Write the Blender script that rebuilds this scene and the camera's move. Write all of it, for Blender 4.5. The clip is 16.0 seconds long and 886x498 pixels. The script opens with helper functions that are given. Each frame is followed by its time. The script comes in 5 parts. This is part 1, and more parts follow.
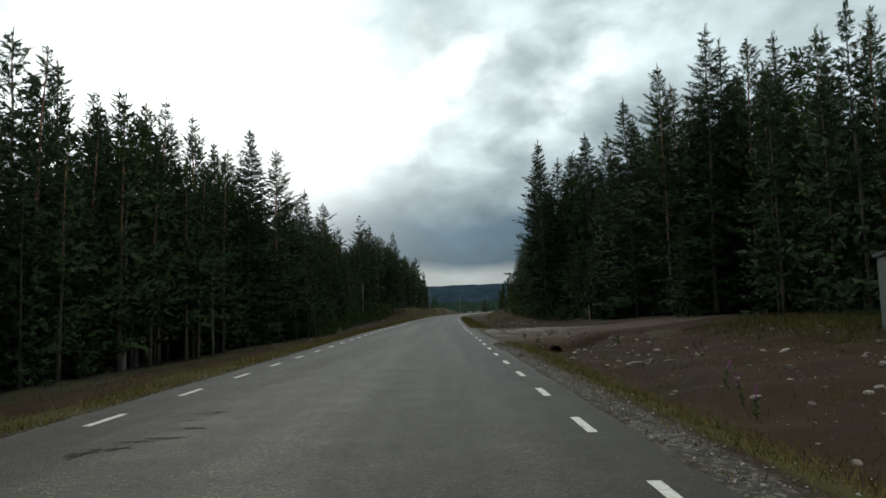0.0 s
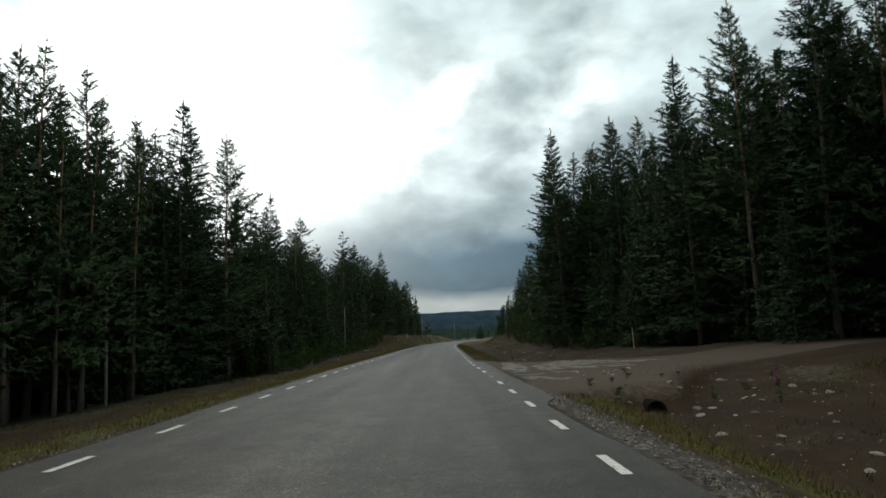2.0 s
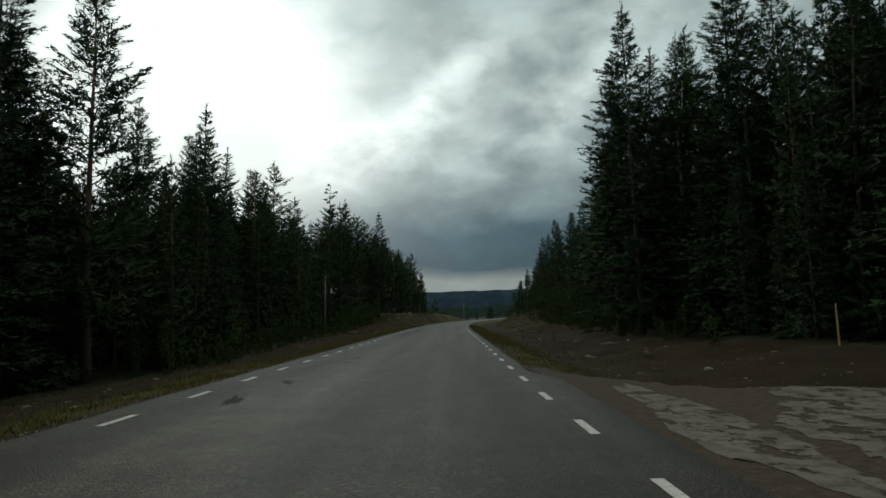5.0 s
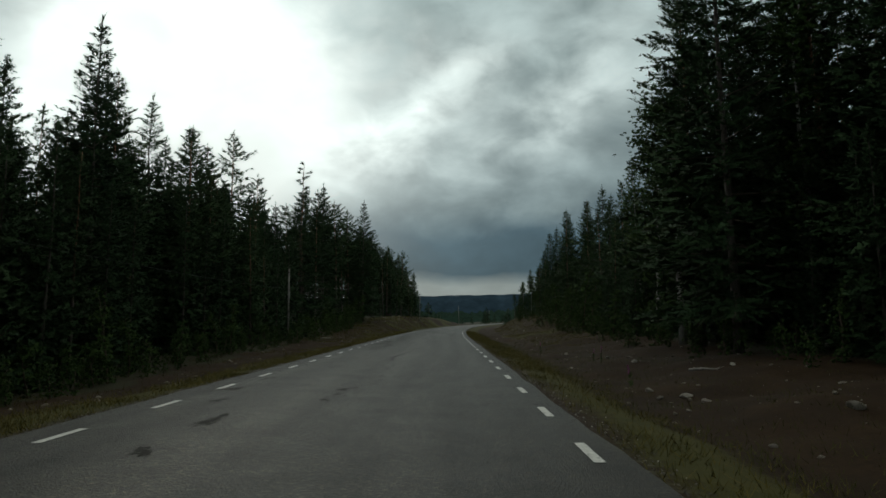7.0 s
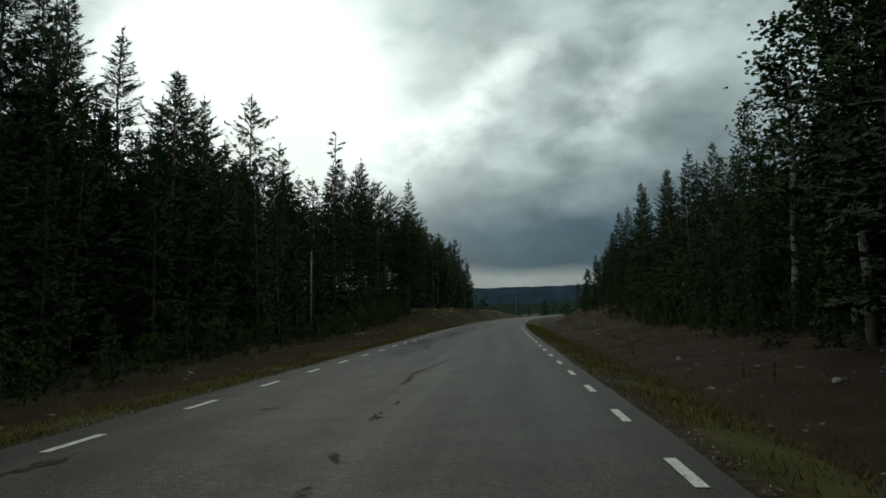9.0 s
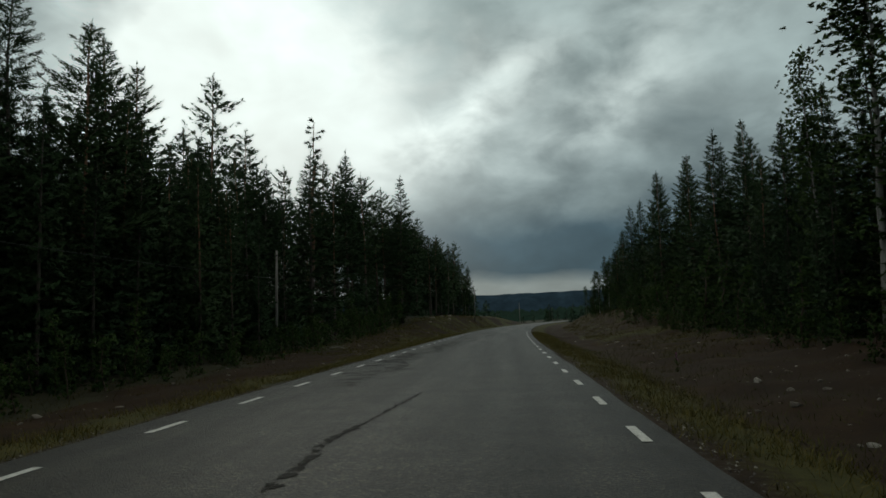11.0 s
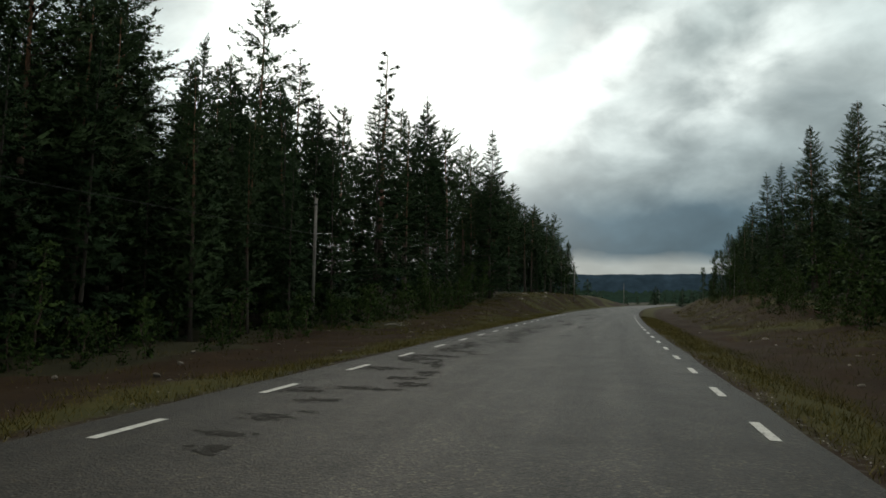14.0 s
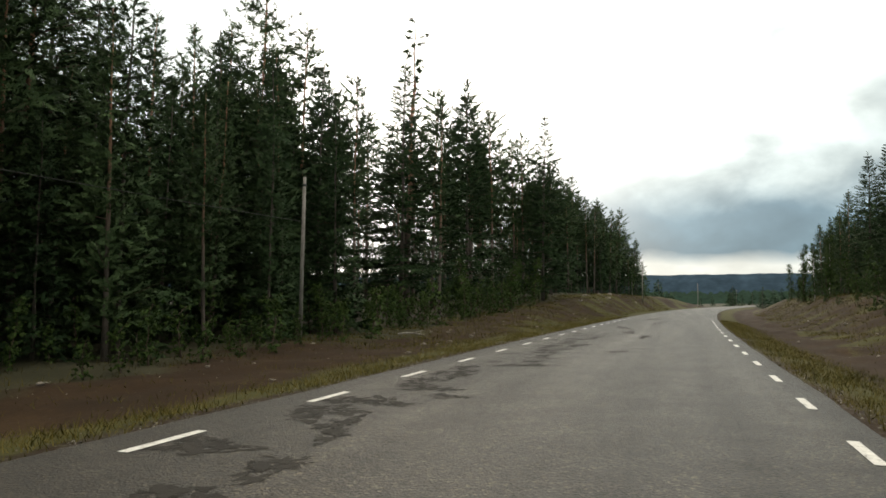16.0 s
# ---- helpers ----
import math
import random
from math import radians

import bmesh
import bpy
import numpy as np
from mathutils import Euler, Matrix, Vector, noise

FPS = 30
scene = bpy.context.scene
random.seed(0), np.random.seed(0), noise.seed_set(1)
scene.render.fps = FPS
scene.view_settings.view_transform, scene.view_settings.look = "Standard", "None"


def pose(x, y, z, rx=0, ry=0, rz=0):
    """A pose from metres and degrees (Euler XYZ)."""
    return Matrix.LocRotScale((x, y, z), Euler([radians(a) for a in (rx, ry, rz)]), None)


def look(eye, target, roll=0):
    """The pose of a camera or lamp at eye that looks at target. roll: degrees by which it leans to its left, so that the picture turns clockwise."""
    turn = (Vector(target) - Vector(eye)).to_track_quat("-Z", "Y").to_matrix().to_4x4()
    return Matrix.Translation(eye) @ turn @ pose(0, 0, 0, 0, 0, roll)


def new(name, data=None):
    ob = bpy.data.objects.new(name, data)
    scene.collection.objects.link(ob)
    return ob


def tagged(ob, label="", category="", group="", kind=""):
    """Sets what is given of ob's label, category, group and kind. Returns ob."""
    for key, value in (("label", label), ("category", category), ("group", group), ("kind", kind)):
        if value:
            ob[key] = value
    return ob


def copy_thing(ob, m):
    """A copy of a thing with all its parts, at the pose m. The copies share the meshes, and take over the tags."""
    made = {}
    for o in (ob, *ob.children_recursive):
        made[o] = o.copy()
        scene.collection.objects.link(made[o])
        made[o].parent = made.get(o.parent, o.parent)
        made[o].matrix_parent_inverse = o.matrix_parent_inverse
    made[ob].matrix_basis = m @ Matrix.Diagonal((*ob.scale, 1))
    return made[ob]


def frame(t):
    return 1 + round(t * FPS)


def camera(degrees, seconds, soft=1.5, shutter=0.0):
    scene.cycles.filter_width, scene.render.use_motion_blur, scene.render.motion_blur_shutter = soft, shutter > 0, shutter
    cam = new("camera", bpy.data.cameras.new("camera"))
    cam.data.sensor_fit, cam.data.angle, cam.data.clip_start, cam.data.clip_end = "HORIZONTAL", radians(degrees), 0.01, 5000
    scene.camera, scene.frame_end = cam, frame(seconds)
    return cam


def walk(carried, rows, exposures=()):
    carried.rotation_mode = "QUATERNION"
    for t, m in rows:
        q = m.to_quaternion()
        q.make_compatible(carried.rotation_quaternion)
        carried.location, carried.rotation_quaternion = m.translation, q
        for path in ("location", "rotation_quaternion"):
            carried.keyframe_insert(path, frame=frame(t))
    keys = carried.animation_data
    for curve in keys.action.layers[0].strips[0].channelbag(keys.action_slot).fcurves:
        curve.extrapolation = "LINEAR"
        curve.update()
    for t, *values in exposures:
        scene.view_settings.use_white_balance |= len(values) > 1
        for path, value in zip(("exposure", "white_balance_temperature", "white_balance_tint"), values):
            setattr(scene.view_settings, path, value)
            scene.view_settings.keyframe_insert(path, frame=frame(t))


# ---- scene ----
cam = camera(65.5, 16.0, soft=1.6)
PATH = [
    (0, (0.915, 0.191, 1.273), (0.892, 2.182, 1.451), -1.6),
    (0.5, (0.806, 3.37, 1.265), (0.801, 5.363, 1.43), -2.2),
    (1, (0.708, 6.626, 1.27), (0.725, 8.614, 1.492), -2.4),
    (1.5, (0.633, 9.884, 1.275), (0.629, 11.872, 1.498), -2.2),
    (2, (0.56, 13.067, 1.256), (0.562, 15.05, 1.511), -2.2),
    (2.5, (0.512, 16.334, 1.225), (0.523, 18.324, 1.428), -1.6),
    (3, (0.455, 19.686, 1.223), (0.479, 21.677, 1.412), -1.9),
    (3.5, (0.453, 23.002, 1.229), (0.465, 24.994, 1.409), -2.6),
    (4, (0.379, 26.293, 1.245), (0.377, 28.286, 1.425), -2.1),
    (4.2, (0.37, 27.602, 1.236), (0.352, 29.593, 1.422), -2.0),
    (6.3, (0.358, 41.597, 1.297), (0.346, 43.587, 1.496), -0.3),
    (6.5, (0.361, 42.868, 1.279), (0.347, 44.859, 1.475), -0.2),
    (7, (0.354, 45.992, 1.275), (0.343, 47.981, 1.483), -0.5),
    (7.5, (0.344, 48.919, 1.266), (0.301, 50.91, 1.452), -3.6),
    (8, (0.343, 51.615, 1.264), (0.233, 53.605, 1.441), -3.0),
    (8.5, (0.335, 54.118, 1.252), (0.203, 56.107, 1.416), -1.3),
    (9, (0.338, 56.169, 1.26), (0.166, 58.153, 1.448), -1.0),
    (9.2, (0.348, 57.012, 1.258), (0.195, 58.996, 1.461), -0.7),
    (11.4, (0.4, 64.645, 1.239), (0.201, 66.624, 1.452), -3.0),
    (11.5, (0.417, 65.007, 1.247), (0.213, 66.99, 1.411), -4.2),
    (12, (0.253, 66.577, 1.23), (0.026, 68.558, 1.385), 1.6),
    (12.5, (0.222, 67.993, 1.251), (-0.059, 69.967, 1.41), -0.3),
    (13, (0.197, 69.542, 1.263), (-0.148, 71.506, 1.428), -1.1),
    (13.5, (0.212, 70.984, 1.251), (-0.205, 72.933, 1.417), 0.7),
    (14, (0.199, 72.462, 1.246), (-0.27, 74.401, 1.388), 0.9),
    (14.5, (0.193, 74.007, 1.256), (-0.279, 75.945, 1.404), 0.1),
    (15, (0.181, 75.693, 1.266), (-0.391, 77.603, 1.433), -0.6),
    (15.5, (0.198, 77.253, 1.261), (-0.432, 79.146, 1.399), 0.4),
    (16, (0.21, 79.035, 1.262), (-0.443, 80.919, 1.409), 0.5),
]
walk(cam, [(t, look(eye, target, roll)) for t, eye, target, roll in PATH],
     exposures=[(0, 0.15, 6500, 8), (1, 0.17, 6500, 8), (2.5, 0.18, 6500, 7), (3.0, -0.36, 6500, 5), (3.5, -0.27, 6500, 4), (4.2, -0.45, 6500, 3), (7, -0.58, 6500, 2), (8, -0.6, 6500, 2), (9, -0.5, 6500, 2),
                (11.5, -0.8, 6500, 2), (12, -0.2, 6500, 4), (12.5, -0.22, 6600, 5), (14, -0.03, 6800, 8), (15, 0.32, 6900, 9), (15.5, 0.95, 7200, 11), (16, 1.15, 7400, 13)])

# ---- world and sun ----
SUN_AZ, SUN_EL = radians(-24), radians(15.5)
world = bpy.data.worlds.new("overcast_sky")
scene.world = world
world.use_nodes = True
wt = world.node_tree
wt.nodes.clear()


def math_node(tree, op, a, b=None, c=None, clamp=False):
    n = tree.nodes.new("ShaderNodeMath")
    n.operation, n.use_clamp = op, clamp
    for i, v in enumerate((a, b, c)):
        if v is None:
            continue
        if isinstance(v, (int, float)):
            n.inputs[i].default_value = v
        else:
            tree.links.new(v, n.inputs[i])
    return n.outputs[0]


def noise_node(tree, vector, scale, detail=4, rough=0.55, distortion=0.0):
    n = tree.nodes.new("ShaderNodeTexNoise")
    n.inputs["Scale"].default_value, n.inputs["Detail"].default_value = scale, detail
    n.inputs["Roughness"].default_value, n.inputs["Distortion"].default_value = rough, distortion
    if vector is not None:
        tree.links.new(vector, n.inputs["Vector"])
    return n


def ramp_node(tree, fac, stops):
    n = tree.nodes.new("ShaderNodeValToRGB")
    e = n.color_ramp.elements
    while len(e) < len(stops):
        e.new(0.5)
    for k, (p, col) in zip(e, stops):
        k.position = p
        k.color = (*col, 1) if len(col) == 3 else col
    if fac is not None:
        tree.links.new(fac, n.inputs[0])
    return n.outputs[0]


def mix_node(tree, fac, a, b, blend="MIX"):
    n = tree.nodes.new("ShaderNodeMix")
    n.data_type, n.blend_type = "RGBA", blend
    for sock, v in ((n.inputs["Factor"], fac), (n.inputs["A"], a), (n.inputs["B"], b)):
        if isinstance(v, (int, float)):
            sock.default_value = v
        elif isinstance(v, tuple):
            sock.default_value = (*v, 1)
        else:
            tree.links.new(v, sock)
    return n.outputs["Result"]


def build_sky():
    t = wt
    coord = t.nodes.new("ShaderNodeTexCoord")
    sep = t.nodes.new("ShaderNodeSeparateXYZ")
    t.links.new(coord.outputs["Generated"], sep.inputs[0])
    M = lambda op, a, b=None, c=None, clamp=False: math_node(t, op, a, b, c, clamp)
    az = M("MULTIPLY", M("ARCTAN2", sep.outputs[0], sep.outputs[1]), 57.2958)
    el = M("MULTIPLY", M("ARCSINE", sep.outputs[2]), 57.2958)
    # billows seen flat-on under a cloud deck: wide and low
    flat = t.nodes.new("ShaderNodeCombineXYZ")
    t.links.new(M("MULTIPLY", az, 0.058), flat.inputs[0])
    t.links.new(M("MULTIPLY", el, 0.092), flat.inputs[1])
    big = noise_node(t, flat.outputs[0], 1.2, 3, 0.45, 0.4)
    fine = noise_node(t, flat.outputs[0], 2.6, 6, 0.52, 0.3)
    wisp = noise_node(t, flat.outputs[0], 4.2, 4, 0.5, 0.35)
    w1 = M("SUBTRACT", big.outputs["Fac"], 0.5)
    w2 = M("SUBTRACT", fine.outputs["Fac"], 0.5)
    calm = M("MINIMUM", M("MAXIMUM", M("DIVIDE", el, 16.0), 0.12), 1.0)
    waz = M("ADD", az, M("ADD", M("MULTIPLY", w2, 13), M("MULTIPLY", w1, 12)))
    wel = M("ADD", el, M("MULTIPLY", calm, M("ADD", M("MULTIPLY", w1, 12), M("MULTIPLY", w2, 9))))

    def lobe(a0, e0, sa, se, tilt=0.0, warped=True):
        a = M("SUBTRACT", waz if warped else az, a0)
        e = M("SUBTRACT", wel if warped else el, e0)
        c, s = math.cos(radians(tilt)), math.sin(radians(tilt))
        p = M("ADD", M("MULTIPLY", a, c / sa), M("MULTIPLY", e, s / sa))
        q = M("ADD", M("MULTIPLY", a, -s / se), M("MULTIPLY", e, c / se))
        return M("EXPONENT", M("MULTIPLY", M("ADD", M("MULTIPLY", p, p), M("MULTIPLY", q, q)), -1.0))

    fac = M("DIVIDE", M("ADD", wel, 2.0), 92.0, clamp=True)
    deck = ramp_node(t, fac, [
        (0.0, (0.34, 0.39, 0.41)), (0.050, (0.38, 0.43, 0.44)), (0.062, (0.075, 0.132, 0.178)), (0.095, (0.100, 0.165, 0.215)),
        (0.125, (0.27, 0.34, 0.37)), (0.18, (0.46, 0.55, 0.575)), (0.32, (0.55, 0.65, 0.665)), (0.46, (0.78, 0.82, 0.79)), (1.0, (0.89, 0.87, 0.80))])
    puff = M("ADD", M("MULTIPLY", big.outputs["Fac"], 0.45), M("MULTIPLY", fine.outputs["Fac"], 0.55))
    puff = M("MULTIPLY", M("SUBTRACT", puff, 0.37), 3.6, clamp=True)
    puff = M("MULTIPLY", puff, M("MULTIPLY", puff, M("SUBTRACT", 3.0, M("MULTIPLY", puff, 2.0))))
    bump = M("ADD", M("ADD", 0.92, M("MULTIPLY", puff, 0.38)), M("MULTIPLY", M("SUBTRACT", wisp.outputs["Fac"], 0.5), 0.5))
    rgb = t.nodes.new("ShaderNodeVectorMath")
    rgb.operation = "SCALE"
    t.links.new(deck, rgb.inputs[0])
    t.links.new(bump, rgb.inputs["Scale"])
    # sunlight soaking through the thin part of the deck, and the lit rims of the clouds
    glow = M("ADD", M("MULTIPLY", lobe(-23.5, 15.5, 6.5, 7, 0, False), 4.0), M("MULTIPLY", lobe(-19, 19, 11.5, 11), 1.5))
    billow = M("MULTIPLY", M("SUBTRACT", M("ADD", M("MULTIPLY", fine.outputs["Fac"], 0.6), M("MULTIPLY", wisp.outputs["Fac"], 0.4)), 0.34), 3.0, clamp=True)
    rim = M("ADD", M("MULTIPLY", lobe(-2.0, 17.8, 9, 2.6, 34), 0.95), M("MULTIPLY", lobe(-5, 14, 11, 3.0, 8), 0.35))
    rim = M("ADD", rim, M("MULTIPLY", lobe(12, 19, 8, 3.4, 30), 0.5))
    glow = M("MINIMUM", M("ADD", glow, M("MULTIPLY", rim, billow)), 1.05)
    shade = M("ADD", M("MULTIPLY", lobe(-3.5, 24.5, 5, 3.5, 30), 0.16), M("MULTIPLY", lobe(8, 20, 5, 3, 30), 0.10))
    lit = t.nodes.new("ShaderNodeVectorMath")
    lit.operation = "MULTIPLY_ADD"
    t.links.new(glow, lit.inputs[0])
    lit.inputs[1].default_value = (1.0, 1.0, 0.97)
    t.links.new(rgb.outputs[0], lit.inputs[2])
    dim = t.nodes.new("ShaderNodeVectorMath")
    dim.operation = "SUBTRACT"
    t.links.new(lit.outputs[0], dim.inputs[0])
    t.links.new(shade, dim.inputs[1])
    # the clear sky above the deck, hardly showing
    sky = t.nodes.new("ShaderNodeTexSky")
    sky.sky_type, sky.sun_disc = "NISHITA", False
    sky.sun_elevation, sky.sun_rotation = SUN_EL, SUN_AZ
    clear = mix_node(t, 1.0, sky.outputs[0], (0.08, 0.08, 0.08), "MULTIPLY")
    total = mix_node(t, 0.97, clear, dim.outputs[0])
    back = t.nodes.new("ShaderNodeBackground")
    t.links.new(total, back.inputs[0])
    back.inputs[1].default_value = 1.0
    out = t.nodes.new("ShaderNodeOutputWorld")
    t.links.new(back.outputs[0], out.inputs[0])


build_sky()
sun_data = bpy.data.lights.new("sun", "SUN")
sun_data.energy, sun_data.angle, sun_data.color = 0.5, radians(14), (1.0, 0.95, 0.86)
sun = new("sun", sun_data)
sun.matrix_world = look((-40, 90, 60), (-40 - 50 * math.sin(SUN_AZ) * math.cos(SUN_EL), 90 - 50 * math.cos(SUN_AZ) * math.cos(SUN_EL), 60 - 50 * math.sin(SUN_EL)))


# ---- materials ----
def material(name, build):
    m = bpy.data.materials.new(name)
    m.use_nodes = True
    t = m.node_tree
    bsdf = t.nodes["Principled BSDF"]
    build(t, bsdf)
    return m


def bump_into(t, bsdf, height, strength, distance):
    b = t.nodes.new("ShaderNodeBump")
    b.inputs["Strength"].default_value, b.inputs["Distance"].default_value = strength, distance
    t.links.new(height, b.inputs["Height"])
    t.links.new(b.outputs[0], bsdf.inputs["Normal"])


def obj_coord(t):
    return t.nodes.new("ShaderNodeTexCoord").outputs["Object"]


def island_random(t):
    return t.nodes.new("ShaderNodeNewGeometry").outputs["Random Per Island"]


def object_random(t):
    return t.nodes.new("ShaderNodeObjectInfo").outputs["Random"]


def asphalt_build(t, s):
    co = obj_coord(t)
    grit = noise_node(t, co, 38, 4, 0.75)
    mid = noise_node(t, co, 1.3, 6, 0.62)
    stretch = t.nodes.new("ShaderNodeMapping")
    stretch.inputs["Scale"].default_value = (1.1, 0.035, 1)
    t.links.new(co, stretch.inputs[0])
    lanes = noise_node(t, stretch.outputs[0], 1.0, 5, 0.55)
    tone = math_node(t, "ADD", math_node(t, "MULTIPLY", mid.outputs["Fac"], 0.4), math_node(t, "MULTIPLY", lanes.outputs["Fac"], 0.6))
    base = ramp_node(t, tone, [(0.34, (0.0152, 0.0128, 0.0094)), (0.5, (0.0290, 0.0244, 0.0178)), (0.66, (0.0530, 0.0442, 0.0322))])
    vor = t.nodes.new("ShaderNodeTexVoronoi")
    vor.inputs["Scale"].default_value = 46
    t.links.new(co, vor.inputs["Vector"])
    chips = ramp_node(t, vor.outputs["Color"], [(0.2, (0.4, 0.4, 0.4)), (0.55, (0.75, 0.75, 0.75)), (0.75, (1.5, 1.48, 1.45)), (0.92, (3.8, 3.65, 3.5))])
    col = mix_node(t, 1.0, base, chips, "MULTIPLY")
    cross_tone = t.nodes.new("ShaderNodeAttribute")
    cross_tone.attribute_name = "cross_tone"
    col = mix_node(t, 1.0, col, ramp_node(t, cross_tone.outputs["Fac"], [(0.0, (0.52, 0.51, 0.50)), (0.5, (0.82, 0.82, 0.81)), (1.0, (1.06, 1.06, 1.05))]), "MULTIPLY")
    t.links.new(col, s.inputs["Base Color"])
    rough = ramp_node(t, tone, [(0.3, (0.63, 0.63, 0.63)), (0.7, (0.50, 0.50, 0.50))])
    t.links.new(rough, s.inputs["Roughness"])
    s.inputs["Specular IOR Level"].default_value = 0.38
    h = math_node(t, "ADD", vor.outputs["Distance"], math_node(t, "MULTIPLY", grit.outputs["Fac"], 1.2))
    bump_into(t, s, h, 0.8, 0.014)


def patch_build(t, s):
    co = obj_coord(t)
    n = noise_node(t, co, 3.0, 5, 0.6)
    g = noise_node(t, co, 120, 2, 0.7)
    t.links.new(ramp_node(t, n.outputs["Fac"], [(0.3, (0.0135, 0.0120, 0.0100)), (0.7, (0.029, 0.0255, 0.0208))]), s.inputs["Base Color"])
    worn = noise_node(t, co, 7.0, 6, 0.72)
    t.links.new(math_node(t, "GREATER_THAN", worn.outputs["Fac"], 0.47), s.inputs["Alpha"])
    s.inputs["Roughness"].default_value = 0.85
    s.inputs["Specular IOR Level"].default_value = 0.22
    bump_into(t, s, g.outputs["Fac"], 0.5, 0.005)


def paint_build(t, s):
    co = obj_coord(t)
    n = noise_node(t, co, 9, 6, 0.7)
    g = noise_node(t, co, 60, 3, 0.7)
    mix = math_node(t, "ADD", math_node(t, "MULTIPLY", n.outputs["Fac"], 0.6), math_node(t, "MULTIPLY", g.outputs["Fac"], 0.4))
    t.links.new(ramp_node(t, mix, [(0.38, (0.12, 0.115, 0.105)), (0.46, (0.50, 0.49, 0.46)), (0.7, (0.72, 0.71, 0.67))]), s.inputs["Base Color"])
    s.inputs["Roughness"].default_value = 0.7
    bump_into(t, s, g.outputs["Fac"], 0.3, 0.003)


def worn_paint_build(t, s):
    n = noise_node(t, obj_coord(t), 22, 6, 0.75)
    t.links.new(ramp_node(t, n.outputs["Fac"], [(0.42, (0.030, 0.027, 0.022)), (0.50, (0.10, 0.095, 0.085)), (0.62, (0.40, 0.39, 0.37))]), s.inputs["Base Color"])
    s.inputs["Roughness"].default_value = 0.75


def ground_build(t, s):
    co = obj_coord(t)
    att = t.nodes.new("ShaderNodeAttribute")
    att.attribute_name = "cover"
    sep = t.nodes.new("ShaderNodeSeparateColor")
    t.links.new(att.outputs["Color"], sep.inputs[0])
    n1 = noise_node(t, co, 0.7, 6, 0.62)
    n2 = noise_node(t, co, 7.0, 6, 0.65)
    n3 = noise_node(t, co, 45, 4, 0.7)
    vor = t.nodes.new("ShaderNodeTexVoronoi")
    vor.inputs["Scale"].default_value = 16
    t.links.new(co, vor.inputs["Vector"])
    blend = math_node(t, "ADD", math_node(t, "MULTIPLY", n1.outputs["Fac"], 0.45), math_node(t, "ADD", math_node(t, "MULTIPLY", n2.outputs["Fac"], 0.35), math_node(t, "MULTIPLY", n3.outputs["Fac"], 0.2)))
    dirt = ramp_node(t, blend, [(0.3, (0.0088, 0.0048, 0.0020)), (0.5, (0.021, 0.0110, 0.0042)), (0.7, (0.046, 0.0262, 0.0105))])
    grass = ramp_node(t, blend, [(0.3, (0.022, 0.024, 0.0055)), (0.5, (0.044, 0.042, 0.0105)), (0.7, (0.082, 0.068, 0.021))])
    gravel = ramp_node(t, vor.outputs["Color"], [(0.1, (0.026, 0.023, 0.020)), (0.5, (0.055, 0.049, 0.043)), (0.95, (0.14, 0.128, 0.114))])
    moss = ramp_node(t, blend, [(0.3, (0.016, 0.018, 0.009)), (0.55, (0.032, 0.030, 0.016)), (0.75, (0.054, 0.042, 0.026))])
    edge = math_node(t, "MULTIPLY", math_node(t, "SUBTRACT", n2.outputs["Fac"], 0.5), 1.3)

    def gate(v):
        return math_node(t, "MULTIPLY", math_node(t, "SUBTRACT", math_node(t, "ADD", v, math_node(t, "MULTIPLY", edge, 0.8)), 0.32), 2.8, clamp=True)

    col = mix_node(t, gate(sep.outputs[2]), dirt, moss)
    col = mix_node(t, gate(sep.outputs[0]), col, grass)
    col = mix_node(t, gate(sep.outputs[1]), col, gravel)
    soil = ramp_node(t, math_node(t, "ADD", math_node(t, "MULTIPLY", n2.outputs["Fac"], 0.5), math_node(t, "MULTIPLY", n3.outputs["Fac"], 0.5)), [(0.32, (0.028, 0.020, 0.014)), (0.5, (0.060, 0.045, 0.033)), (0.68, (0.110, 0.084, 0.062))])
    lane = math_node(t, "MULTIPLY", math_node(t, "SUBTRACT", math_node(t, "ADD", att.outputs["Alpha"], math_node(t, "MULTIPLY", edge, 0.3)), 0.18), 4.0, clamp=True)
    col = mix_node(t, lane, col, soil)
    t.links.new(col, s.inputs["Base Color"])
    s.inputs["Roughness"].default_value = 0.95
    s.inputs["Specular IOR Level"].default_value = 0.15
    h = math_node(t, "ADD", math_node(t, "MULTIPLY", n2.outputs["Fac"], 1.0), math_node(t, "MULTIPLY", n3.outputs["Fac"], 0.35))
    bump_into(t, s, h, 0.4, 0.016)


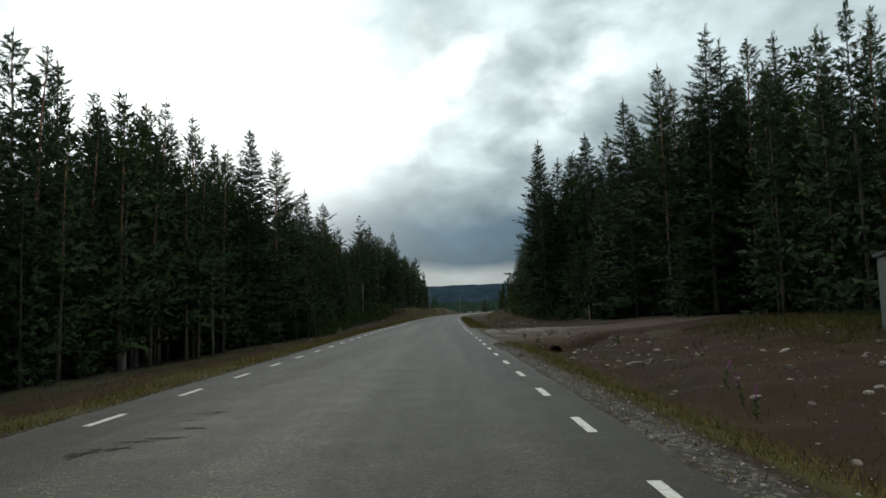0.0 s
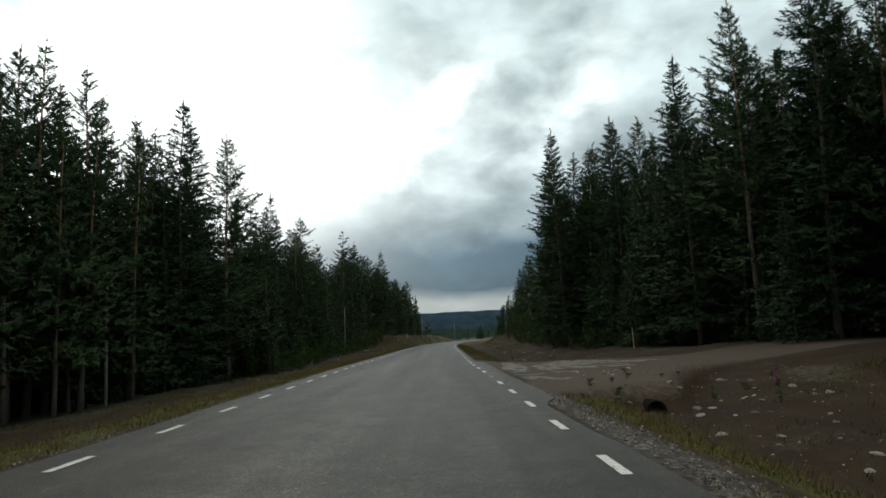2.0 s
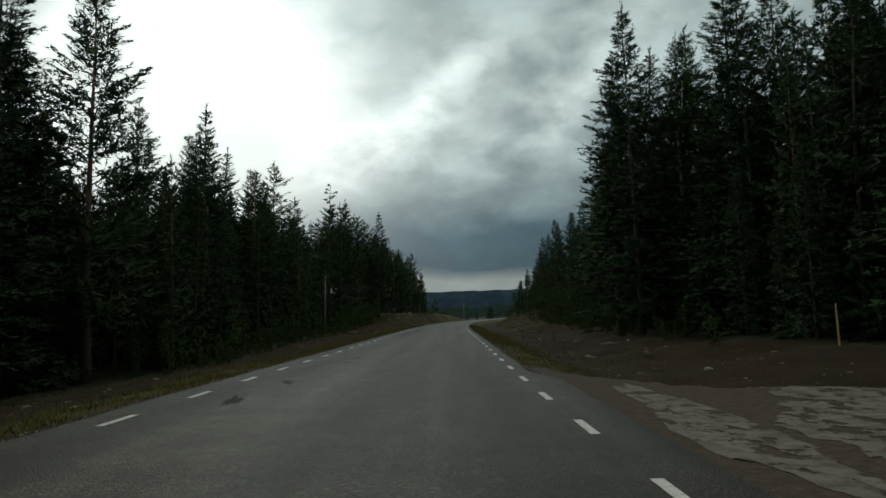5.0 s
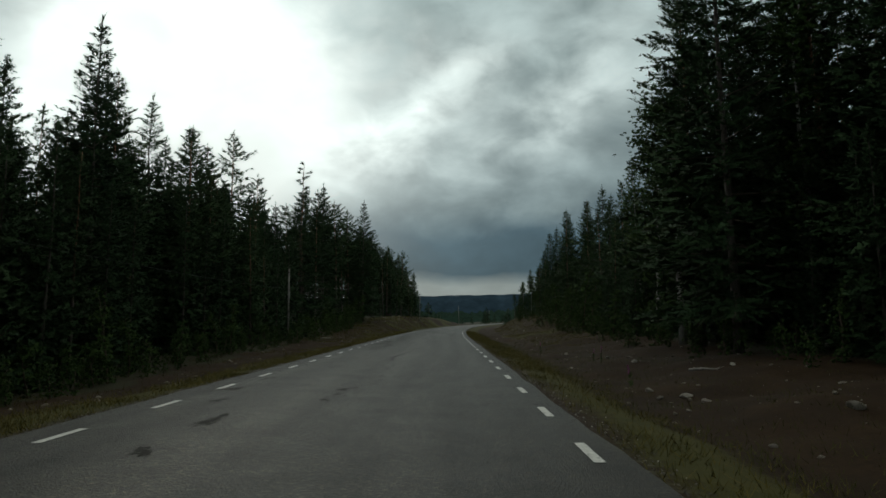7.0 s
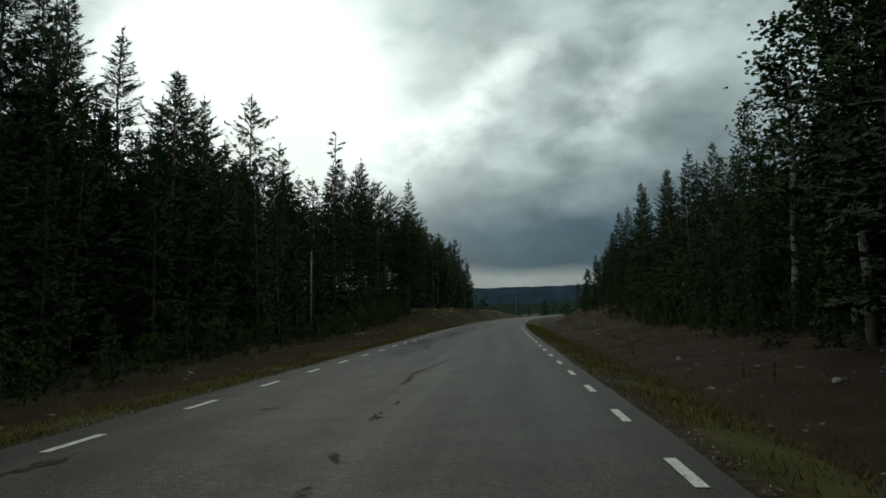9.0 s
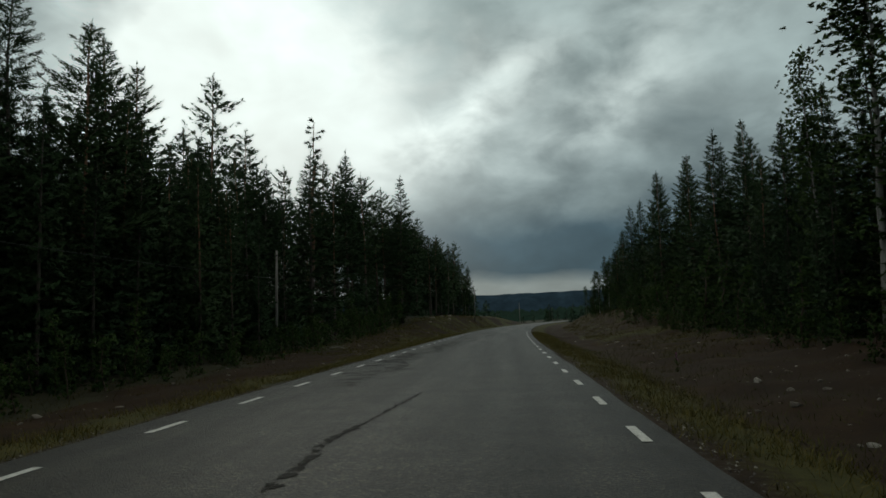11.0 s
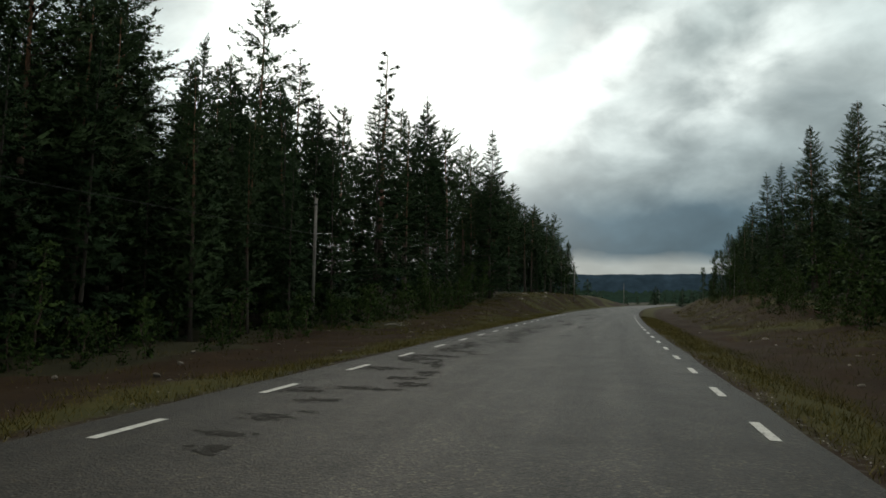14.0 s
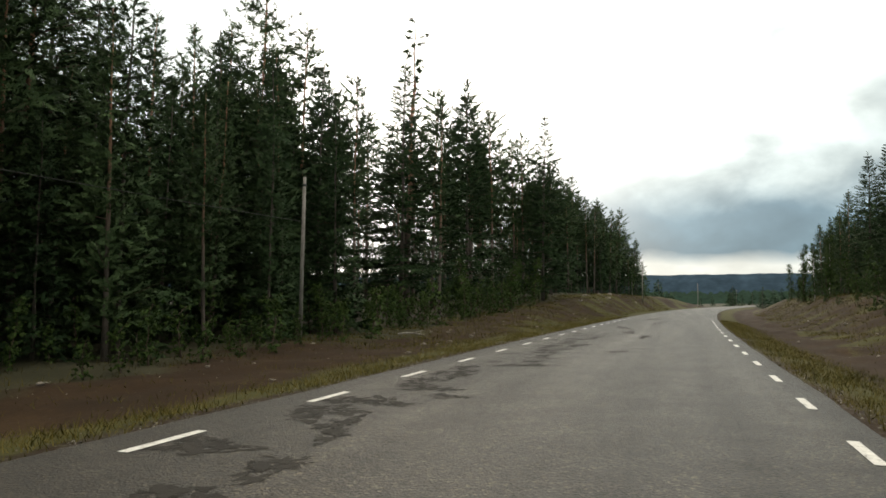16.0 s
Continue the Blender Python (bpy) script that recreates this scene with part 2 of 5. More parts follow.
def slab_build(t, s):
    co = obj_coord(t)
    n1 = noise_node(t, co, 1.2, 5, 0.65)
    n2 = noise_node(t, co, 40, 3, 0.7)
    n3 = noise_node(t, co, 4.5, 6, 0.68)
    m = t.nodes.new("ShaderNodeMapping")
    m.inputs["Scale"].default_value = (1.0, 0.6, 1)
    t.links.new(co, m.inputs[0])
    worn = noise_node(t, m.outputs[0], 2.6, 7, 0.7)
    t.links.new(math_node(t, "GREATER_THAN", worn.outputs["Fac"], 0.46), s.inputs["Alpha"])
    pale = ramp_node(t, n1.outputs["Fac"], [(0.3, (0.085, 0.074, 0.060)), (0.7, (0.165, 0.147, 0.120))])
    soil = ramp_node(t, n2.outputs["Fac"], [(0.3, (0.034, 0.024, 0.017)), (0.7, (0.100, 0.076, 0.058))])
    t.links.new(mix_node(t, ramp_node(t, n3.outputs["Fac"], [(0.46, (0, 0, 0)), (0.58, (1, 1, 1))]), pale, soil), s.inputs["Base Color"])
    s.inputs["Roughness"].default_value = 0.75
    bump_into(t, s, n2.outputs["Fac"], 0.4, 0.006)


def bark_build(dark, light, scale):
    def build(t, s):
        co = obj_coord(t)
        m = t.nodes.new("ShaderNodeMapping")
        m.inputs["Scale"].default_value = (scale, scale, scale * 0.22)
        t.links.new(co, m.inputs[0])
        n = noise_node(t, m.outputs[0], 1.0, 6, 0.68)
        t.links.new(ramp_node(t, n.outputs["Fac"], [(0.32, dark), (0.68, light)]), s.inputs["Base Color"])
        s.inputs["Roughness"].default_value = 0.9
        bump_into(t, s, n.outputs["Fac"], 0.9, 0.03)
    return build


def pine_bark_build(t, s):
    co = obj_coord(t)
    m = t.nodes.new("ShaderNodeMapping")
    m.inputs["Scale"].default_value = (14, 14, 3)
    t.links.new(co, m.inputs[0])
    n = noise_node(t, m.outputs[0], 1.0, 6, 0.68)
    sep = t.nodes.new("ShaderNodeSeparateXYZ")
    t.links.new(co, sep.inputs[0])
    up = math_node(t, "MULTIPLY", math_node(t, "SUBTRACT", sep.outputs[2], 4.0), 0.2, clamp=True)
    low = ramp_node(t, n.outputs["Fac"], [(0.32, (0.035, 0.027, 0.022)), (0.68, (0.105, 0.084, 0.070))])
    high = ramp_node(t, n.outputs["Fac"], [(0.32, (0.12, 0.058, 0.032)), (0.68, (0.26, 0.135, 0.075))])
    t.links.new(mix_node(t, up, low, high), s.inputs["Base Color"])
    s.inputs["Roughness"].default_value = 0.9
    bump_into(t, s, n.outputs["Fac"], 0.9, 0.03)


def leaf_build(dark, light, gloss=0.75, gaps=0):
    """Leaves or needles. gaps: how fine the spaces between the needles of a spray are; 0 for whole leaves."""
    def build(t, s):
        if gaps:
            hole = noise_node(t, obj_coord(t), gaps, 1.5, 0.6)
            t.links.new(math_node(t, "GREATER_THAN", hole.outputs["Fac"], 0.47), s.inputs["Alpha"])
        r = math_node(t, "ADD", math_node(t, "MULTIPLY", island_random(t), 0.65), math_node(t, "MULTIPLY", object_random(t), 0.35))
        t.links.new(ramp_node(t, r, [(0.1, dark), (0.9, light)]), s.inputs["Base Color"])
        s.inputs["Roughness"].default_value = gloss
        s.inputs["Specular IOR Level"].default_value = 0.12
    return build


def stone_build(t, s):
    co = obj_coord(t)
    n = noise_node(t, co, 5, 6, 0.65)
    n2 = noise_node(t, co, 50, 4, 0.7)
    r = math_node(t, "ADD", math_node(t, "MULTIPLY", n.outputs["Fac"], 0.5), math_node(t, "MULTIPLY", object_random(t), 0.5))
    t.links.new(ramp_node(t, r, [(0.2, (0.085, 0.070, 0.057)), (0.55, (0.17, 0.148, 0.125)), (0.85, (0.36, 0.335, 0.30))]), s.inputs["Base Color"])
    s.inputs["Roughness"].default_value = 0.85
    bump_into(t, s, n2.outputs["Fac"], 0.6, 0.02)


def pebble_build(t, s):
    t.links.new(ramp_node(t, island_random(t), [(0.0, (0.034, 0.028, 0.024)), (0.65, (0.068, 0.060, 0.052)), (1.0, (0.24, 0.224, 0.20))]), s.inputs["Base Color"])
    s.inputs["Roughness"].default_value = 0.85


def plain_build(col, rough=0.6, metal=0.0, spread=0.25, scale=6, gloss=0.4):
    def build(t, s):
        n = noise_node(t, obj_coord(t), scale, 5, 0.65)
        lo = tuple(c * (1 - spread) for c in col)
        hi = tuple(min(1, c * (1 + spread)) for c in col)
        t.links.new(ramp_node(t, n.outputs["Fac"], [(0.3, lo), (0.7, hi)]), s.inputs["Base Color"])
        s.inputs["Roughness"].default_value = rough
        s.inputs["Metallic"].default_value = metal
        s.inputs["Specular IOR Level"].default_value = gloss
        bump_into(t, s, n.outputs["Fac"], 0.25, 0.01)
    return build


MAT_ASPHALT = material("asphalt", asphalt_build)
MAT_PATCH = material("fresh_asphalt", patch_build)
MAT_PAINT = material("road_paint", paint_build)
MAT_PAINT_WORN = material("worn_road_paint", worn_paint_build)
MAT_GROUND = material("verge_and_soil", ground_build)
MAT_SLAB = material("worn_apron", slab_build)
MAT_DAMP = material("damp_soil", plain_build((0.012, 0.011, 0.010), 0.55, 0.0, 0.3, 4, 0.3))
MAT_PINE_BARK = material("pine_bark", pine_bark_build)
MAT_SPRUCE_BARK = material("spruce_bark", bark_build((0.033, 0.026, 0.021), (0.10, 0.081, 0.069), 14))
MAT_TWIG = material("twig_bark", bark_build((0.04, 0.03, 0.024), (0.12, 0.085, 0.06), 20))
MAT_BIRCH_BARK = material("birch_bark", bark_build((0.10, 0.09, 0.08), (0.50, 0.48, 0.45), 7))
MAT_PINE = material("pine_needles", leaf_build((0.019, 0.038, 0.015), (0.052, 0.086, 0.033), 0.75, 17))
MAT_SPRUCE = material("spruce_needles", leaf_build((0.013, 0.030, 0.012), (0.037, 0.067, 0.026), 0.75, 19))
MAT_BIRCH = material("birch_leaves", leaf_build((0.022, 0.047, 0.012), (0.060, 0.098, 0.024)))
MAT_GRASS = material("verge_grass", leaf_build((0.028, 0.033, 0.0065), (0.112, 0.090, 0.023), 0.75))
MAT_HERB = material("bank_herb", leaf_build((0.024, 0.034, 0.007), (0.075, 0.075, 0.019), 0.8))
MAT_HEATH = material("heath", leaf_build((0.022, 0.027, 0.006), (0.085, 0.066, 0.018), 0.8))
MAT_PINK = material("fireweed_flower", leaf_build((0.18, 0.045, 0.14), (0.30, 0.10, 0.24), 0.6))
MAT_STONE = material("field_stone", stone_build)
MAT_PEBBLE = material("pebbles", pebble_build)
MAT_POLE = material("weathered_pole", bark_build((0.095, 0.086, 0.076), (0.235, 0.218, 0.20), 12))
MAT_STAKE = material("pale_stake", plain_build((0.42, 0.29, 0.13), 0.7))
# near black: the shade inside the pipe is put into its colour
MAT_PIPE = material("shade_black_culvert", plain_build((0.013, 0.012, 0.011), 0.95, 0.0, 0.3, 6, 0.05))
MAT_CABINET = material("green_grey_sheet", plain_build((0.048, 0.066, 0.058), 0.7, 0.0, 0.2, 5, 0.2))
MAT_CABINET_TOP = material("grey_lid", plain_build((0.04, 0.043, 0.04), 0.8, 0.0, 0.2, 5, 0.2))
MAT_SIGN = material("yellow_label", plain_build((0.60, 0.42, 0.08), 0.5))
MAT_WIRE = material("black_cable", plain_build((0.02, 0.02, 0.02), 0.5))
# the hill's base colour carries the blue of the distance haze
MAT_HILL = material("haze_tinted_hill", plain_build((0.027, 0.045, 0.063), 1.0, 0, 0.35, 0.02, 0.0))
MAT_FAR = material("far_forest", plain_build((0.018, 0.032, 0.024), 1.0, 0, 0.5, 0.15, 0.0))
MAT_DEADWOOD = material("grey_deadwood", bark_build((0.11, 0.10, 0.088), (0.29, 0.265, 0.24), 10))


# ---- mesh helpers ----
def mesh_from(name, verts, faces, mat, smooth=False):
    me = bpy.data.meshes.new(name)
    me.from_pydata([tuple(v) for v in verts], [], [tuple(f) for f in faces])
    for m in mat if isinstance(mat, (list, tuple)) else [mat]:
        me.materials.append(m)
    if smooth:
        me.polygons.foreach_set("use_smooth", np.ones(len(me.polygons), bool))
    me.update()
    return me


def mesh_from_arrays(name, verts, tris, mat, normals=None):
    """A triangle mesh straight from arrays. normals: one a vertex, for foliage that shades as a soft mass."""
    verts, tris = np.asarray(verts, np.float32), np.asarray(tris, np.int32)
    if normals is not None:
        a, b, c = verts[tris[:, 0]], verts[tris[:, 1]], verts[tris[:, 2]]
        turned = (np.cross(b - a, c - a) * normals[tris[:, 0]]).sum(1) < 0
        tris[turned] = tris[turned][:, ::-1]
    me = bpy.data.meshes.new(name)
    me.vertices.add(len(verts))
    me.vertices.foreach_set("co", verts.ravel())
    me.loops.add(tris.size)
    me.loops.foreach_set("vertex_index", tris.ravel())
    me.polygons.add(len(tris))
    me.polygons.foreach_set("loop_start", np.arange(0, tris.size, 3, dtype=np.int32))
    me.materials.append(mat)
    me.update(calc_edges=True)
    if normals is not None:
        me.normals_split_custom_set_from_vertices(normals.tolist())
    return me


def mass_normals(verts, pts, rng, lift=0.45):
    """Normals that point away from a tree's axis and a little up, unevenly."""
    v = np.asarray(verts, float)
    centre = axis_at(pts, v[:, 2])
    out = unit((v - centre) * np.array([1, 1, 0]))
    loose = np.repeat(rng.normal(0, 0.42, (len(v) // 3, 3)), 3, 0)
    return unit(out + np.array([0, 0, lift]) + loose)


def part(name, data, mat, parent, label=""):
    """One mesh object under a thing or a part. data: a bmesh or a finished mesh."""
    if isinstance(data, bmesh.types.BMesh):
        me = bpy.data.meshes.new(name)
        data.to_mesh(me)
        data.free()
        me.materials.append(mat)
    else:
        me = data
    ob = new(name, me)
    ob.parent = parent
    if label:
        ob["label"] = label
    return ob


def tube(points, radii, sides=8):
    """Verts and faces of a round bar along points."""
    verts, faces = [], []
    for i, (p, r) in enumerate(zip(points, radii)):
        a = Vector(points[min(i + 1, len(points) - 1)]) - Vector(points[max(i - 1, 0)])
        q = a.to_track_quat("Z", "Y")
        for k in range(sides):
            w = 2 * math.pi * k / sides
            verts.append(Vector(p) + q @ Vector((r * math.cos(w), r * math.sin(w), 0)))
    for i in range(len(points) - 1):
        for k in range(sides):
            a, b = i * sides + k, i * sides + (k + 1) % sides
            faces.append((a, b, b + sides, a + sides))
    faces.append(tuple(range(sides))[::-1])
    n = (len(points) - 1) * sides
    faces.append(tuple(range(n, n + sides)))
    return verts, faces


def join_tubes(name, bars, mat, sides=5):
    verts, faces = [], []
    for pts, rad in bars:
        v, f = tube(pts, rad, sides)
        o = len(verts)
        verts += v
        faces += [tuple(i + o for i in q) for q in f]
    return mesh_from(name, verts, faces, mat, True)


def smooth01(a, b, x):
    x = np.clip((np.asarray(x, float) - a) / (b - a), 0, 1)
    return x * x * (3 - 2 * x)


# ---- the road's line and the lie of the land ----
RIGHT_LINE, LEFT_LINE = 1.71, -4.11
RIGHT_EDGE, LEFT_EDGE = 2.03, -4.72


def right_edge(y):
    """Where the asphalt ends: it widens into the lane's mouth."""
    return RIGHT_EDGE + 0.38 * smooth01(25.6, 27.2, y) * (1 - smooth01(46.5, 49, y)) + 0.12 * (1 - smooth01(20, 24, y))


def road_x(y):
    """How far the road's line lies to the right of the straight at y."""
    y = np.asarray(y, float)
    back = 0.0157 * np.where(y < 45, 45 - y, 0)
    back = np.where(np.abs(y - 45) < 8, 0.0157 * (53 - np.clip(y, 37, 53)) ** 2 / 32, back)
    f = np.clip(y - 95, 0, 165)
    bend = 4.3e-4 * f * f + np.clip(y - 260, 0, None) * 2 * 4.3e-4 * 165
    return back + bend


def fbm(x, y, scale, octaves=4):
    v, amp = 0.0, 1.0
    for o in range(octaves):
        v += amp * noise.noise((x * scale, y * scale, 3.7 + 11 * o))
        scale, amp = scale * 2.1, amp * 0.5
    return v


def side_lane(u, y):
    """How much of the side lane's level surface there is at a place, 0 to 1."""
    near = np.interp(u, [2.2, 4, 5.6, 6.6, 8, 10, 16, 30], [28.2, 28.3, 28.7, 31.5, 34.3, 35.8, 37.0, 38.0])
    far = np.interp(u, [2.4, 3.1, 4.5, 6.3, 8.7, 11, 30, 60], [49.0, 47.8, 45.2, 44.2, 43.5, 43.3, 44.5, 46.0])
    return smooth01(near - 0.3, near + 0.8, y) * (1 - smooth01(far - 0.5, far + 1.2, y)) * (np.asarray(u) > 2.2)


def lie(u, y):
    """The ground's height beside the road, u metres right of the road's line."""
    u, y = np.broadcast_arrays(np.asarray(u, float), np.asarray(y, float))
    r = np.interp(u, [2.3, 2.6, 3.0, 4.1, 4.7, 5.3, 6.2, 7.4, 9.0, 12.0, 20, 60], [-0.03, -0.04, -0.12, -0.5, -0.62, -0.58, -0.45, -0.33, -0.1, 0.25, 0.4, 0.4])
    hump = smooth01(100, 135, y) * (1 - smooth01(200, 290, y))
    r = r + hump * smooth01(6.5, 12, u) * 1.7
    level = -0.02 + np.clip(u - 3, 0, 40) * 0.022
    k = side_lane(u, y)
    r = r * (1 - k) + level * k
    fill = smooth01(50, 47, y) * smooth01(10, 16, u)
    r = r + fill * 0.3
    l = np.interp(-u, [4.5, 4.8, 5.2, 6.4, 7.2, 9.0, 11.0, 14, 60], [-0.03, -0.04, -0.07, -0.17, -0.22, -0.24, -0.2, -0.12, -0.05])
    rise = smooth01(95, 165, y) * (1 - smooth01(215, 300, y))
    l = l + rise * smooth01(5.6, 10.0, -u) * 2.3
    l = l - (1 - smooth01(62, 95, y)) * np.interp(-u, [6.0, 9.0, 13.0, 18.0, 30.0], [0.0, 0.3, 0.85, 1.4, 2.0])
    drop = 1.2 * smooth01(300, 420, y) * smooth01(8, 30, np.abs(u))
    return np.where(u > -1.1, r, l) - drop


def ground_z(x, y, rough=True):
    u = x - float(road_x(y))
    z = float(lie(u, y))
    if rough and (u > 3.0 or u < -5.2):
        w = min(1.0, (abs(u + 1.1) - 4.0) * 0.6)
        w *= 1 - min(1.0, 1.15 * float(side_lane(u, y)))
        z += w * (0.09 * fbm(x, y, 0.9) + (0.24 if u > 5.5 and y > 54 else 0.12) * fbm(x + 40, y, 0.25))
    return z


def build_ground():
    us = np.concatenate([[-3000, -1600, -800, -420, -220, -130, -85, -60, -45, -34, -27, -22], np.arange(-19, -12, 0.8), np.arange(-12, -4.95, 0.3),
                         [-4.74, -4.66, -4.3, -2.5, -1.1, 0.5, 1.9, 2.0, 2.06, 2.2, 2.42], np.arange(2.7, 9, 0.26), np.arange(9.1, 16, 0.45), [17, 19, 22, 26, 32, 42, 60, 90, 140, 230, 420, 800, 1600, 3000]])
    ys = np.concatenate([[-400, -200, -100, -60, -40, -25], np.arange(-15, 40, 0.6), np.arange(40, 130, 0.7), np.arange(130, 220, 1.5), [224, 230, 238, 248, 260, 280, 310, 350, 420, 520, 700, 1000, 1600, 2600, 3400, 4600]])
    verts, cover = [], []
    for y in ys:
        rx = float(road_x(min(y, 420)))
        for u in us:
            x = u + rx
            inside = LEFT_EDGE <= u <= RIGHT_EDGE
            z = -0.06 if inside and y < 400 else ground_z(x, min(y, 420), abs(u) < 60)
            verts.append((x, y, z))
            v = fbm(x, y, 0.35, 3)
            lane = 0.0
            if u > 0:
                side = float(side_lane(u, y))
                lane = 0.5 * side
                gravel = max((1 - abs(u - (2.45 if y < 50 else 2.12)) / (0.6 if y < 50 else 0.22)) * (1 - 0.3 * side) * (0.9 if y < 50 else 0.5), 0.0, 0.55 * max(0, v) * (5 < u < 12) * (y < 33))
                grass = max(0, 1 - abs(u - (3.55 if y < 50 else 2.95) - 0.3 * v) / (0.95 if y < 50 else 1.25)) * (1 - side) + max(0, 0.55 * (v + 0.1)) * (u > 9) * (y < 40) + max(0, 1.1 * (v + 0.3)) * (6.0 < u < 14) * float(smooth01(80, 105, y))
                moss = float(smooth01(9.5, 13, u + 1.5 * v)) * (1 - side) * (1 if y > 48 else float(smooth01(16, 22, u)))
            else:
                gravel = max(0, 1 - abs(u + 4.85) / 0.4) * 0.75
                grass = max(0, 1 - abs(u + 5.75 + 0.4 * v) / 1.3) + max(0, 1.1 * (v + 0.35)) * (-12 < u < -6) * float(smooth01(95, 120, y))
                moss = float(smooth01(9.0, 12, -u + 1.8 * v))
            if abs(u) > 100 or y > 300:
                gravel, grass, moss = 0, 0, 1
            cover.append((min(1, grass), min(1, gravel), min(1, moss), lane))
    n = len(us)
    faces = [(j * n + i, j * n + i + 1, (j + 1) * n + i + 1, (j + 1) * n + i) for j in range(len(ys) - 1) for i in range(n - 1)]
    me = mesh_from("ground", verts, faces, MAT_GROUND, True)
    att = me.color_attributes.new("cover", "FLOAT_COLOR", "POINT")
    att.data.foreach_set("color", np.array(cover, np.float32).ravel())
    return tagged(new("ground", me), "brown stony soil with grassy road verges and mossy forest floor", "ground", kind="structure")


ground = build_ground()


def build_road():
    ys = np.concatenate([np.arange(-15, 100, 0.7), np.arange(100, 262, 4.0), np.arange(265, 420, 10)])
    prof = [(LEFT_EDGE - 0.05, -0.11), (LEFT_EDGE, -0.012), (-4.3, -0.004), (-3.7, 0.002), (-3.1, 0.004), (-2.4, 0.007), (-1.8, 0.009), (-1.13, 0.012), (-0.6, 0.009), (0.0, 0.007),
            (0.6, 0.005), (1.2, 0.003), (1.55, 0.001), (RIGHT_EDGE, -0.012), (RIGHT_EDGE + 0.05, -0.11)]
    # colour factor across the road: darkest at both edges, lightest left of the middle
    tone_across = [0.0, 0.05, 0.2, 0.42, 0.6, 0.95, 1.0, 0.78, 0.85, 0.82, 0.66, 0.52, 0.32, 0.08, 0.0]
    verts, faces, cross_tone = [], [], []
    for y in ys:
        for k, (u, z) in enumerate(prof):
            ragged = 0.05 * fbm(k * 7.3, y, 0.5, 2) if k in (0, 1, 13, 14) else 0
            u += float(right_edge(y)) - RIGHT_EDGE if k > 12 else 0
            tone = min(1.0, max(0.0, tone_across[k] + 0.22 * fbm(u * 1.5, y * 0.25, 1.0, 3)))
            cross_tone.append((tone, tone, tone, 1.0))
            verts.append((float(road_x(y)) + u + ragged, y, z))
    n = len(prof)
    faces = [(j * n + i, j * n + i + 1, (j + 1) * n + i + 1, (j + 1) * n + i) for j in range(len(ys) - 1) for i in range(n - 1)]
    me = mesh_from("road", verts, faces, MAT_ASPHALT)
    me.color_attributes.new("cross_tone", "FLOAT_COLOR", "POINT").data.foreach_set("color", np.array(cross_tone, np.float32).ravel())
    return tagged(new("road", me), "worn grey asphalt country road with dashed white edge lines", "road", kind="structure")


road = build_road()


def road_strip(name, outline, mat, parent, lift, label=""):
    """A thin sheet lying on the road, from its outline in (u, y)."""
    bm = bmesh.new()
    top = [bm.verts.new((float(road_x(y)) + u, y, lift + float(np.interp(u, [-4.72, -4.3, -3.7, -3.1, -1.13, 1.55, 2.03], [-0.012, -0.004, 0.002, 0.004, 0.012, 0.001, -0.012])))) for u, y in outline]
    f = bm.faces.new(top)
    if f.normal.z < 0:
        f.normal_flip()
    bm.normal_update()
    bmesh.ops.triangulate(bm, faces=bm.faces)
    return part(name, bm, mat, parent, label)


# asphalt mends along the left wheel track and a long crack, as they lie
def blotch(u, y, w, l, seed, lean=0.0, n=46):
    rnd = random.Random(seed)
    ph = [rnd.uniform(0, 6.28) for _ in range(4)]
    out = []
    for i in range(n):
        a = 2 * math.pi * i / n
        r = 1 + 0.25 * math.sin(2 * a + ph[0]) + 0.2 * math.sin(3 * a + ph[1]) + 0.2 * math.sin(5 * a + ph[2]) + 0.16 * math.sin(9 * a + ph[3]) + rnd.uniform(-0.16, 0.16)
        du, dy = w * r * math.cos(a), l * r * math.sin(a)
        out.append((u + du + lean * dy, y + dy))
    return out


random.seed(11)
WHEEL_TRACK_MENDS = [
    (-2.9, 9.4, 0.22, 0.1), (-2.95, 8.8, 0.12, 0.06), (-3.1, 7.05, 0.18, 0.08), (-3.0, 7.43, 0.16, 0.06), (-2.77, 7.6, 0.2, 0.05), (-2.7, 8.2, 0.22, 0.06), (-3.3, 6.8, 0.15, 0.12),
    (-3.2, 44.0, 0.12, 0.6), (-3.0, 47.0, 0.1, 0.5), (-2.7, 53.0, 0.1, 0.25), (-2.75, 55.2, 0.12, 0.5), (-1.66, 57.4, 0.075, 0.17), (-1.55, 58.2, 0.09, 0.18), (-1.6, 59.1, 0.08, 0.3),
    (-1.45, 59.4, 0.07, 0.15), (-1.18, 60.2, 0.06, 0.12), (-1.12, 61.1, 0.05, 0.16), (-1.19, 62.3, 0.05, 0.2), (-1.25, 64.7, 0.06, 0.35), (-1.2, 66.0, 0.05, 0.2),
]
BEND_MENDS = [
    (-3.44, 57.5, 0.12, 0.22), (-3.8, 59.6, 0.12, 0.4), (-3.75, 62.0, 0.1, 0.4), (-2.9, 65.5, 0.1, 0.15), (-2.95, 77.5, 0.22, 0.12), (-3.12, 78.1, 0.26, 0.12), (-3.2, 79.0, 0.32, 0.16),
    (-2.95, 79.4, 0.16, 0.07), (-3.2, 80.2, 0.24, 0.2), (-3.74, 81.0, 0.3, 0.22), (-2.97, 81.4, 0.46, 0.16), (-1.3, 96.8, 0.2, 0.35), (-1.1, 104.5, 0.16, 1.2), (-1.9, 108, 0.25, 1.0),
    (-2.6, 113, 0.3, 1.6), (-1.4, 121, 0.22, 2.0), (-2.4, 130, 0.3, 2.5),
]
MENDS = WHEEL_TRACK_MENDS + BEND_MENDS
